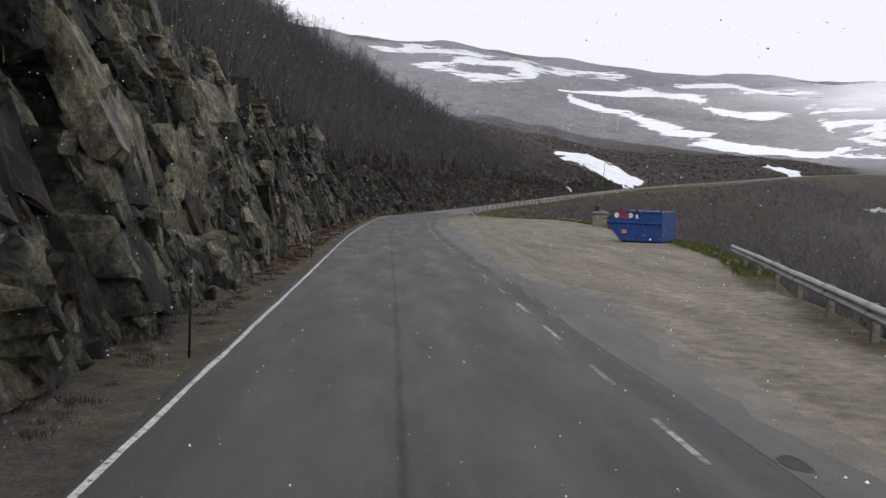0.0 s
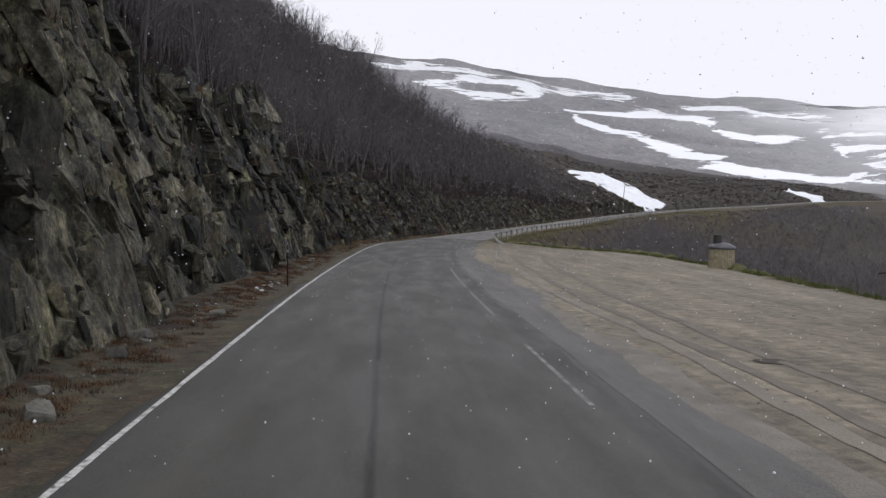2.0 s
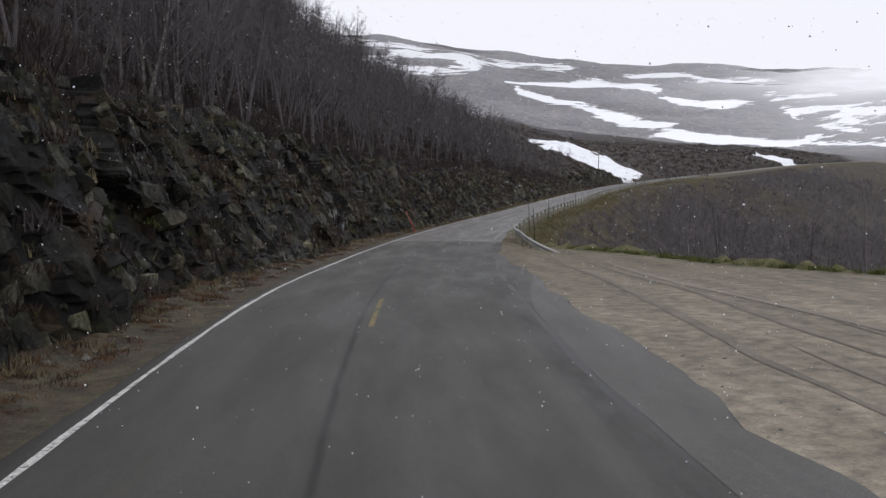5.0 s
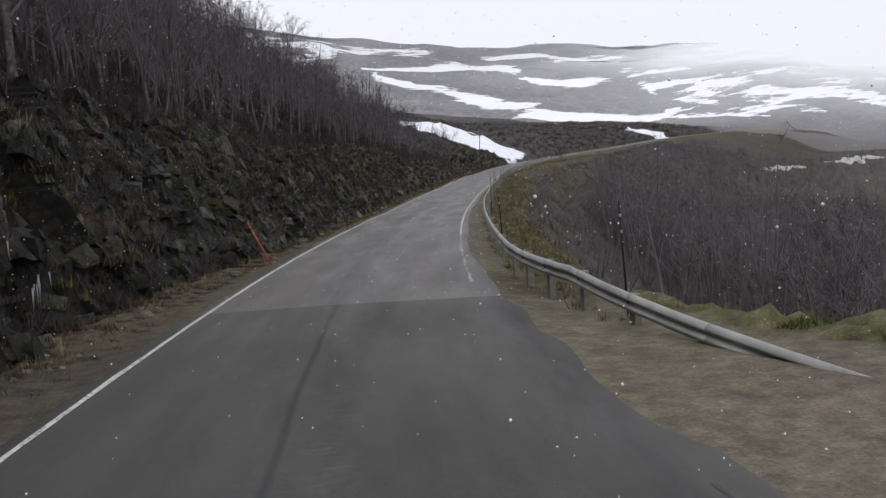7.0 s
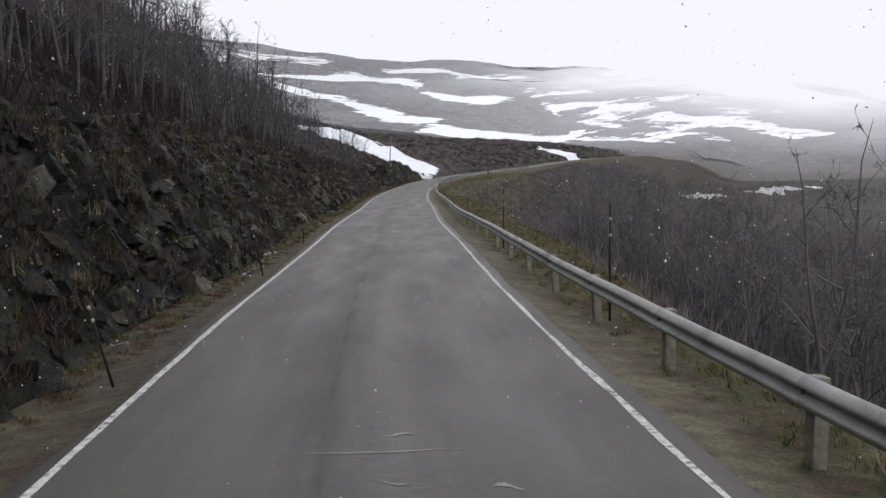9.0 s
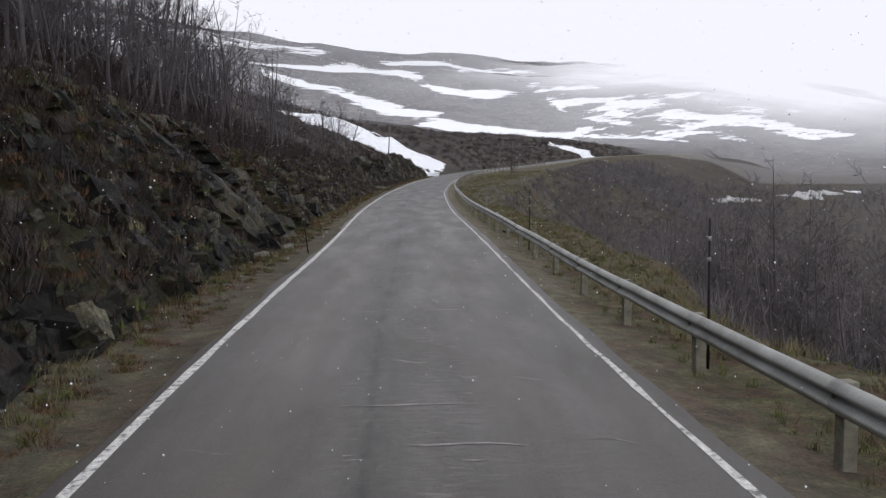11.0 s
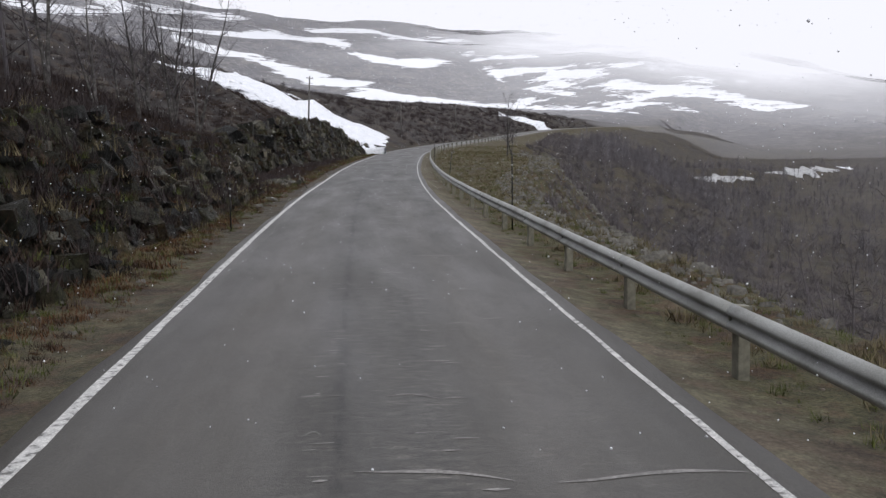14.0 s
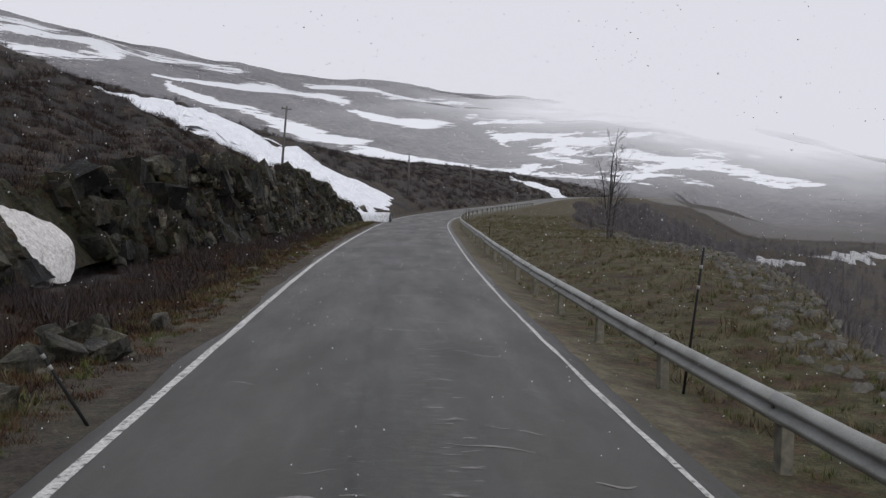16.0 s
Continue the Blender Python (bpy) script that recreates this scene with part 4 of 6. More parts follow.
def rock_blocks(name, s0, s1, n, sizes, stretch, tones, label, seed, face=None, lead=0, out=0.0):
    r = np.random.RandomState(seed)
    s = r.uniform(s0, s1, n)
    H = face_height(s)
    h = H * r.uniform(-0.02, 1.0, n)
    size = sizes[0] + (sizes[1] - sizes[0]) * r.uniform(0, 1, n)**2.6
    size = np.minimum(size, 0.25 + 0.6 * H)
    d, _ = rock_depth(s, h, True)
    a = np.maximum(face_offset(s, h) - d, 3.9) + size * r.uniform(0.10, 0.34, n) - out
    p = place(s, -a, 0)
    z = np.interp(s, ST, CL[:, 2]) - 0.2 + h
    vs, fs, ts, ms, base = [], [], [], [], 0
    order = np.argsort(-size)
    single = set(order[:lead].tolist())
    shared, thirds = [], np.linspace(s0, s1, 4)
    for k in range(60 if lead else 0):
        me = mesh_of("rock_block", *BLOCKS[k % 36], ROCK)
        mid = 0.5 * (thirds[k // 20] + thirds[k // 20 + 1])
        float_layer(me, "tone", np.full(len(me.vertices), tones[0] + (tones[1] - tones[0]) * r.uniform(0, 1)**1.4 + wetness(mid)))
        float_layer(me, "moss", np.full(len(me.vertices), max(0.0, r.uniform(-0.9, 0.8)) * ramp(mid, [50, 60], [0.2, 1.0])))
        shared.append(me)
    for i in range(n):
        if 185.0 < s[i] < 189.2 and -0.1 < h[i] < 2.6:
            continue
        v, f = (BLOCKS if size[i] > 0.55 else CHIP_BLOCKS)[r.randint(len(BLOCKS))]
        m = np.array(pose(0, 0, 0, r.normal(0, 14), -18 + r.normal(0, 12), heading(s[i]) + r.normal(0, 17)).to_3x3())
        grow = size[i] * np.array(stretch) * r.uniform(0.75, 1.3, 3)
        if i in single:
            ob = part_of("rock_block", shared[20 * int(np.clip(3 * (s[i] - s0) / (s1 - s0), 0, 2)) + r.randint(20)], face)
            ob.matrix_world = Matrix.Translation((p[i, 0], p[i, 1], z[i])) @ Matrix(m.tolist()).to_4x4() @ Matrix.Diagonal((*grow, 1))
            LEDGES.append(p[i] * (1, 1, 0) + (0, 0, z[i] + 0.4 * grow[2]))
            continue
        q = (v * grow) @ m.T + (p[i, 0], p[i, 1], z[i])
        vs.append(q)
        fs.append(f + base)
        base += len(v)
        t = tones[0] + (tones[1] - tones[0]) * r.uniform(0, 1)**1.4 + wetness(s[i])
        ts.append(np.full(len(v), t))
        ms.append(np.full(len(v), max(0.0, r.uniform(-0.9, 0.8)) * ramp(s[i], [50, 70], [0.2, 1.0])))
    for q in vs:
        LEDGES.append(q[q[:, 2].argmax()])
    me = mesh_of(name, np.concatenate(vs), np.concatenate(fs), ROCK)
    float_layer(me, "tone", np.concatenate(ts))
    float_layer(me, "moss", np.concatenate(ms))
    return tagged(new(name, me), label, "rock", kind="stuff")


rock_blocks("rock_blocks_cliff", -8, 64, 1350, (0.40, 1.9), (0.34, 1.0, 1.35), (0.05, 1.0), "angular grey and ochre blocks of the blasted face", 601, CLIFF, 300)
rock_blocks("rock_chips_cliff", -8, 64, 3600, (0.12, 0.60), (0.5, 0.9, 1.4), (0.05, 0.95), "small broken edges of the blasted face", 604)
rock_blocks("rock_blocks_mossy", 62, 133, 4600, (0.12, 0.72), (0.7, 1.15, 0.85), (0.05, 1.18), "dark wet blocks and ledges of the mossy face", 602, MOSSY, 280)
rock_blocks("rock_blocks_low", 131, 222, 1000, (0.20, 1.0), (0.8, 1.3, 0.65), (0.15, 1.0), "dark angular rocks breaking out of the bank", 603, LOW, 160)
rock_blocks("rock_ledges_low", 145, 176, 1000, (0.18, 0.85), (0.8, 1.2, 0.75), (0.1, 0.9), "dark jointed rock breaking out of the heather bank", 606, None, 0, 0.22)
rock_blocks("rock_outcrop", 189.2, 214, 900, (0.30, 1.5), (0.8, 1.2, 0.9), (0.25, 0.9), "dark jointed rock outcrop beside the road", 605, LOW, 120, 0.35)


# ---- guardrails ----
def beam_mesh(pts, normal_side):
    """W-profile beam along a line of points at its middle height; normal_side: unit vectors away from the road."""
    prof = [(0.00, 0.155), (-0.035, 0.135), (-0.075, 0.085), (-0.075, 0.055), (-0.012, 0.015), (-0.012, -0.015), (-0.075, -0.055), (-0.075, -0.085), (-0.035, -0.135), (0.00, -0.155)]
    v = []
    for p, n in zip(pts, normal_side):
        for off, up in prof:
            v.append((p[0] + n[0] * off, p[1] + n[1] * off, p[2] + up))
        for off, up in reversed(prof):
            v.append((p[0] + n[0] * (off + 0.006), p[1] + n[1] * (off + 0.006), p[2] + up))
    k, f = 2 * len(prof), []
    for i in range(len(pts) - 1):
        for j in range(k):
            f.append((i * k + j, i * k + (j + 1) % k, (i + 1) * k + (j + 1) % k, (i + 1) * k + j))
    f += [tuple(range(k))[::-1], tuple(range((len(pts) - 1) * k, len(pts) * k))]
    return mesh_of("beam", v, f, ZINC, True)


def post_mesh():
    bm = bmesh.new()
    box(bm, (0.13, 0.17, 1.13), pose(0, 0, -0.01), 0.010)
    box(bm, (0.07, 0.06, 0.22), pose(-0.06, 0, 0.42), 0.006)
    me = bpy.data.meshes.new("post")
    bm.to_mesh(me)
    bm.free()
    me.materials.append(POSTSTEEL)
    return me


POST = post_mesh()


def guardrail(label, centre, top, spacing, first=()):
    """centre(d): x, y, ground z and heading at d metres; top(d): height of the beam's middle over the ground."""
    ob = thing("guardrail", label, "guardrail")
    d, length, close = 0.0, centre(None), list(first)
    while d < length - 0.3:
        e = close.pop(0) if close else min(d + spacing, length)
        q = np.linspace(d, e + 0.02, 9)
        pts, nrm = [], []
        for t in q:
            x, y, z, hd = centre(t)
            pts.append((x, y, z + top(t)))
            nrm.append((math.cos(radians(hd)), math.sin(radians(hd))))
        part_of("beam", beam_mesh(pts, nrm), ob)
        x, y, z, hd = centre(d + 0.02)
        if top(d) > 0.3:
            p = part_of("post", POST, ob)
            p.matrix_world = pose(x, y, z + top(d) - 0.42, rng.uniform(-2, 2), rng.uniform(-2.5, 2.5), hd) @ pose(0.10, 0, 0)
            bm = bmesh.new()
            bmesh.ops.create_cone(bm, cap_ends=True, segments=8, radius1=0.022, radius2=0.016, depth=0.02, matrix=pose(x, y, z + top(d), 0, 90, hd) @ pose(0, 0, -0.025))
            part("bolt", bm, POSTSTEEL, ob)
        d = e
    return ob


def main_rail(d):
    if d is None:
        return 330.0
    s = float(station(metres(80.6) + d))
    u = 3.76 + 2.5 * max(0.0, 1 - d / 14.0)**2
    x, y, _ = place(s, u)
    return x, y, drape(x, y), heading(s) + (0 if d > 14 else math.degrees(math.atan(2 * 2.5 / 14.0 * (1 - d / 14.0))))


RAIL_A, RAIL_B = (6.90, -2.60), (16.44, 35.30)


def layby_rail(d):
    n = math.dist(RAIL_A, RAIL_B)
    if d is None:
        return n
    x, y = (RAIL_A[k] + (RAIL_B[k] - RAIL_A[k]) * d / n for k in (0, 1))
    return x, y, drape(x, y), -math.degrees(math.atan2(RAIL_B[0] - RAIL_A[0], RAIL_B[1] - RAIL_A[1]))


guardrail("long galvanised steel guardrail along the drop", main_rail, lambda d: -0.18 + 0.82 * min(1, d / 7.5), 3.95, (2.9, 5.0, 7.0, 9.0, 11.0, 13.0, *(136.4 - float(metres(80.6)) + 3.91 * k for k in range(21))))
guardrail("short galvanised guardrail at the lay-by edge", layby_rail, lambda d: 0.56, 3.55)


# ---- snow poles ----
def snow_pole(s, u, height, lean=(0, 0), red=False):
    x, y, _ = place(s, u)
    z = drape(x, y)
    ob = thing("snow_pole", "thin red marker pole leaning at the roadside" if red else "thin dark snow marker pole with pale bands", "marker pole", pose(x, y, z, lean[0], lean[1], heading(s)), "snow poles along the road")
    bm = rod(bmesh.new(), (0, 0, -0.2), (0, 0, height), 0.021, 0.016, 8)
    part("pole", bm, REDPOLE if red else POLE, ob, smooth=True)
    for k in (0.72, 0.86):
        part("reflector_band", rod(bmesh.new(), (0, 0, height * k), (0, 0, height * k + 0.055), 0.024, 0.024, 8), REFLECTOR, ob, "pale reflective band", True)
    part("cap", rod(bmesh.new(), (0, 0, height), (0, 0, height + 0.02), 0.016, 0.006, 8), BLACK, ob)
    return ob


for s, u, h, ln in ((9.5, -3.2, 1.45, (0, 1)), (25.4, -3.3, 1.3, (0, -1)), (42.7, -3.32, 1.6, (0, -2)), (60.5, -3.4, 1.3, (1, 2)),
                    (102.9, -3.22, 1.2, (0, -14)), (110.85, -3.17, 1.5, (0, -11)), (117.8, -3.28, 1.3, (0, 0)), (134.1, -3.12, 1.45, (0, -7)), (147.5, -3.3, 0.8, (0, -3)), (164.0, -3.6, 1.3, (0, 0)), (176.3, -3.1, 0.95, (8, -30)),
                    (84.4, 5.05, 1.95, (0, -2)), (93.9, 4.12, 1.95, (0, -2)), (105.0, 4.1, 2.0, (0, 1)), (114.5, 4.1, 2.0, (0, 1)), (124.0, 4.1, 2.0, (0, 0)), (135.3, 4.1, 2.05, (0, 1)), (149.65, 4.08, 2.05, (0, 0)),
                    (164.0, 4.08, 2.05, (0, 0)), (178.0, 4.1, 2.05, (0, 6)), (196.3, 4.1, 2.0, (0, 1)), (212.0, 4.1, 2.0, (0, -2)), (228.0, 4.1, 2.0, (0, 0))):
    snow_pole(s, u, h, ln)
snow_pole(92.3, -3.25, 1.55, (4, -25), True)


# ---- waste skip and waste bin ----
def waste_skip():
    ob = thing("waste_skip", "dark blue steel waste skip with slanting end on gravel", "skip", pose(16.58, 51.36, drape(16.9, 51.6) - 0.02, 0, 0, -38.0) @ Matrix.Diagonal((1.47, 1.47, 1.5, 1)))
    L, H, D = 2.36, 1.22, 1.5
    prof = [(-L / 2 + 0.62, 0.06), (L / 2 - 0.03, 0.06), (L / 2, H), (-L / 2 + 0.72, H), (-L / 2 + 0.02, H - 0.30), (-L / 2, H - 0.5)]
    bm = bmesh.new()
    a = [bm.verts.new((x, 0, z)) for x, z in prof]
    b = [bm.verts.new((x, D, z)) for x, z in prof]
    bm.faces.new(a)
    bm.faces.new(b[::-1])
    for i in range(len(a)):
        j = (i + 1) % len(a)
        bm.faces.new((a[j], a[i], b[i], b[j]))
    bmesh.ops.recalc_face_normals(bm, faces=bm.faces)
    bmesh.ops.bevel(bm, geom=list(bm.edges), offset=0.025, segments=2, affect="EDGES")
    part("body", bm, BLUE, ob, smooth=False)
    part("top_rim", box(bmesh.new(), (L - 0.74, D + 0.07, 0.07), pose(0.36, D / 2, H - 0.01), 0.012), BLUE, ob)
    part("belt", box(bmesh.new(), (L - 0.1, 0.05, 0.06), pose(0.03, -0.02, 0.78), 0.01), BLUE, ob)
    for x in (-0.25, 0.38, 1.0):
        part("rib", box(bmesh.new(), (0.06, 0.045, 0.70), pose(x, -0.018, 0.41), 0.01), BLUE, ob)
    for y in (0.12, D - 0.12):
        part("skid", box(bmesh.new(), (L - 0.7, 0.12, 0.10), pose(0.3, y, 0.03), 0.015), BLACK, ob, "dark steel skid")
    part("loading_flap", box(bmesh.new(), (0.80, D - 0.08, 0.035), pose(-L / 2 + 0.36, D / 2, H - 0.14, 0, -23, 0), 0.008), BLACK, ob, "black lid over the slanting end")
    flap = part("handle_bar", rod(bmesh.new(), (-L / 2 + 0.05, 0.1, H - 0.05), (-L / 2 + 0.62, 0.1, H + 0.12), 0.014), BLACK, ob)
    part("handle_post", rod(bmesh.new(), (-L / 2 + 0.62, 0.1, H - 0.04), (-L / 2 + 0.62, 0.1, H + 0.12), 0.014), BLACK, ob)
    part("lip", rod(bmesh.new(), (-L / 2 - 0.22, 0.1, H - 0.34), (-L / 2 + 0.05, 0.1, H - 0.30), 0.018), BLACK, ob)
    for x in (0.12, L / 2 - 0.05):
        part("hinge", box(bmesh.new(), (0.08, 0.06, 0.08), pose(x, -0.02, H + 0.03), 0.01), BLACK, ob)
    for x in (L / 2 - 0.02,):
        part("lifting_lug", rod(bmesh.new(), (x, -0.09, 0.72), (x, 0.0, 0.72), 0.045), BLACK, ob)

    def plate(x, z, w, h, material, label):
        part("sticker", box(bmesh.new(), (w, 0.008, h), pose(x, -0.006, z)), material, ob, label)
    plate(-0.40, 1.10, 0.38, 0.32, LABELRED, "dark red painted panel")
    plate(-0.38, 0.44, 0.26, 0.17, LABELRED, "red label with pale bars")
    part("sticker_bar", box(bmesh.new(), (0.22, 0.006, 0.03), pose(-0.38, -0.012, 0.47)), LABELWHITE, ob)
    part("sticker_bar", box(bmesh.new(), (0.20, 0.006, 0.03), pose(-0.38, -0.012, 0.40)), LABELWHITE, ob)
    for x in (-0.74, -0.14):
        bm = bmesh.new()
        bmesh.ops.create_cone(bm, cap_ends=True, segments=24, radius1=0.10, radius2=0.10, depth=0.008, matrix=pose(x, -0.006, 1.06, 90))
        part("round_sticker", bm, LABELWHITE, ob, "round white sticker")
    plate(0.12, 1.03, 0.09, 0.15, LABELWHITE, "white paper notice")
    for x in (0.27, 0.34, 0.41, 1.03, 1.10, 1.17):
        plate(x, 1.20, 0.05, 0.07, LABELWHITE, "white stencilled bar")
    return ob


waste_skip()


def waste_bin():
    x, y = 21.2, 80.84
    ob = thing("waste_bin", "round half-buried waste bin with slatted wall and grey lid", "bin", pose(x, y, drape(x, y) + 0.02) @ Matrix.Diagonal((1.55, 1.55, 1.55, 1)))
    R, H, n = 0.44, 0.72, 30
    part("liner", rod(bmesh.new(), (0, 0, -0.2), (0, 0, H - 0.02), R - 0.03, R - 0.03, 32), BLACK, ob)
    bm = bmesh.new()
    box(bm, (2 * math.pi * R / n - 0.012, 0.028, H + 0.1), pose(0, -R, H / 2 - 0.05), 0.004)
    me = bpy.data.meshes.new("slat")
    bm.to_mesh(me)
    bm.free()
    me.materials.append(SLAT)
    for i in range(n):
        part_of("slat", me, ob).matrix_local = pose(0, 0, rng.uniform(-0.008, 0.008), 0, 0, 360 * i / n)
    bm = bmesh.new()
    ring = []
    for r, z in ((R + 0.03, H - 0.04), (R + 0.05, H - 0.01), (R + 0.04, H + 0.07), (R * 0.7, H + 0.16), (R * 0.35, H + 0.20), (0.001, H + 0.21)):
        ring.append([bm.verts.new((r * math.cos(2 * math.pi * k / 32), r * math.sin(2 * math.pi * k / 32), z)) for k in range(32)])
    for p, q in zip(ring, ring[1:]):
        for k in range(32):
            bm.faces.new((p[k], p[(k + 1) % 32], q[(k + 1) % 32], q[k]))
    part("lid", bm, LID, ob, "domed grey plastic lid", True)
    chute = part("chute", rod(bmesh.new(), (-0.18, 0, H + 0.1), (-0.18, 0, H + 0.46), 0.16, 0.15, 20), BLACK, ob, "black filling chute")
    part("chute_cap", rod(bmesh.new(), (-0.18, 0, H + 0.46), (-0.18, 0, H + 0.49), 0.165, 0.12, 20), BLACK, chute)
    return ob


waste_bin()


# ---- stones ----
def stone_mesh(seed, flat=0.7):
    bm = bmesh.new()
    bmesh.ops.create_icosphere(bm, subdivisions=3, radius=0.5)
    for v in bm.verts:
        c = v.co.copy()
        k = 1 + 0.35 * noise.noise(c * 1.7 + Vector((seed * 3.1, 0, 0))) + 0.12 * noise.noise(c * 5 + Vector((0, seed * 1.7, 0)))
        q = [max(-0.33 - 0.05 * ((seed * 7 + i) % 4), min(0.33 + 0.04 * ((seed * 5 + i) % 4), w)) for i, w in enumerate(c * k)]
        v.co = (q[0] * 1.25, q[1], q[2] * flat)
    me = bpy.data.meshes.new("stone")
    bm.to_mesh(me)
    bm.free()
    me.materials.append(STONE)
    return me


STONES = [stone_mesh(k, 0.55 + 0.08 * (k % 4)) for k in range(7)]


def lay_stone(x, y, size, k, sink=0.25):
    ob = new("boulder", STONES[k % 7])
    ob.matrix_world = pose(x, y, drape(x, y) + size * (0.28 - sink), rng.uniform(-15, 15), rng.uniform(-15, 15), rng.uniform(0, 360)) @ Matrix.Diagonal((size, size, size, 1))
    return tagged(ob, "grey weathered boulder lying at the foot of the rock face", "boulder", "boulders beside the road")


for k in range(46):
    s = rng.choice((rng.uniform(2, 60), rng.uniform(66, 130), rng.uniform(132, 215)))
    x, y, _ = place(s, -rng.uniform(3.75, 4.6))
    lay_stone(x, y, rng.uniform(0.16, 0.5), k)
for k in range(22):
    x, y, _ = place(*(lambda q: (q, float(verge_edge(q)) + rng.uniform(0.2, 3.6)))(rng.uniform(172, 200)))
    tagged(lay_stone(x, y, rng.uniform(0.25, 0.6), k), "pale angular boulder among the rubble on the slope")


def scatter_meshes(name, sources, spots, material, label, category, keep=True):
    """Many small pieces joined into one: spots are (x, y, z, size, turn, which)."""
    vs, fs, base = [], [], 0
    for x, y, z, size, turn, w in spots:
        v, f = sources[w % len(sources)]
        c, s = math.cos(turn) * size, math.sin(turn) * size
        vs.append(np.stack([v[:, 0] * c - v[:, 1] * s + x, v[:, 0] * s + v[:, 1] * c + y, v[:, 2] * size + z], -1))
        fs.append(f + base)
        base += len(v)
    v, f = np.concatenate(vs), np.concatenate(fs)
    me = bpy.data.meshes.new(name)
    me.vertices.add(len(v))
    me.vertices.foreach_set("co", v.astype(np.float32).ravel())
    k = f.shape[1]
    me.loops.add(f.size)
    me.loops.foreach_set("vertex_index", f.astype(np.int32).ravel())
    me.polygons.add(len(f))
    me.polygons.foreach_set("loop_start", np.arange(0, f.size, k, dtype=np.int32))
    me.update(calc_edges=True)
    me.materials.append(material)
    return tagged(new(name, me), label, category, kind="stuff")


def heights(x, y):
    return land(np.asarray(x, float), np.asarray(y, float))[0]


nr = np.random.RandomState(11)


def chip(seed):
    r = np.random.RandomState(seed)
    v = np.array([(-.5, -.4, 0), (.5, -.45, 0), (.45, .5, 0), (-.5, .4, 0), (-.3, -.2, .45), (.3, -.25, .5), (.25, .3, .35), (-.3, .25, .5)]) + r.uniform(-.14, .14, (8, 3))
    return v, np.array([(0, 1, 5, 4), (1, 2, 6, 5), (2, 3, 7, 6), (3, 0, 4, 7), (4, 5, 6, 7)])


CHIPS = [chip(k) for k in range(8)]


def spots_on(s, u, size):
    p = place(s, u)
    z = heights(p[:, 0], p[:, 1])
    n = len(s)
    return list(zip(p[:, 0], p[:, 1], z - 0.15 * size, size, nr.uniform(0, 6.28, n), nr.randint(0, 99, n)))


n = 1500
scatter_meshes("scree_left", CHIPS, spots_on(nr.uniform(-5, 222, n), -3.5 - nr.beta(2.2, 1.6, n) * 1.3, 0.03 + 0.22 * nr.beta(1, 5, n)), STONE, "loose stones and rock chips below the rock face", "scree")
n = 4700
scatter_meshes("scree_slope", CHIPS, spots_on(rs := nr.uniform(156, 206, n), verge_edge(rs) - 1.6 + nr.beta(1.3, 1.9, n) * 6.5, 0.06 + 0.42 * nr.beta(1, 3.0, n)), SCREE, "pale rubble tipped down the valley side", "rubble")
n = 900
scatter_meshes("gravel_stones", CHIPS, spots_on(nr.uniform(2, 84, n), 4.4 + nr.uniform(0, 9, n), 0.02 + 0.06 * nr.beta(1, 4, n)), STONE, "scattered stones on the gravel lay-by", "gravel")


n = 1400
scatter_meshes("debris_right", CHIPS, spots_on(nr.uniform(88, 230, n), 3.25 + nr.beta(1.3, 1.6, n) * 2.2, 0.015 + 0.075 * nr.beta(1, 4, n)), MUD, "small stones and clods below the guardrail", "debris")
n = 1500
scatter_meshes("debris_left", CHIPS, spots_on(nr.uniform(-5, 225, n), -3.15 - nr.beta(1.3, 1.4, n) * 1.2, 0.015 + 0.06 * nr.beta(1, 4, n)), MUD, "small stones and clods along the verge", "debris")


# wheel tracks in the gravel
def track(u0, u1, s0, s1, w0, seed, material):
    def cross(s):
        t = np.clip((s - s0) / (s1 - s0), 0, 1)
        c = u0 + (u1 - u0) * t * t * (3 - 2 * t) + 0.25 * fbm(s / 7, s * 0, 2, seed)
        width = w0 * np.clip(np.minimum(s - s0, s1 - s) / 6, 0.04, 1)
        return np.stack([c - width / 2 * (1 + 0.4 * fbm(s / 0.8, s * 0, 3, seed + 2)), c + width / 2 * (1 + 0.4 * fbm(s / 0.8, s * 0 + 4, 3, seed + 3))], 1)
    s = np.arange(s0, s1, 0.3)
    c = cross(s)
    p = place(s[:, None], c, 0)
    p[..., 2] = land(p[..., 0], p[..., 1])[0] + 0.009
    me = mesh_of("wheel_track", p.reshape(-1, 3), grid_faces(*c.shape), material, True)
    tagged(new("wheel_track", me), "shallow wheel track pressed into the gravel", "wheel track", "wheel tracks", kind="structure")


for k, (u0, u1, s0, s1, w, mt) in enumerate(((5.35, 6.1, 22, 60, 0.34, RUT), (5.9, 6.9, 24, 64, 0.30, DARKRUT), (7.2, 8.9, 27, 66, 0.30, DARKRUT), (6.3, 5.9, 58, 79, 0.22, DARKRUT), (8.0, 7.0, 60, 79, 0.20, DARKRUT), (9.4, 7.7, 60, 79, 0.24, RUT))):
    track(u0, u1, s0, s1, w, 400 + 3 * k, mt)


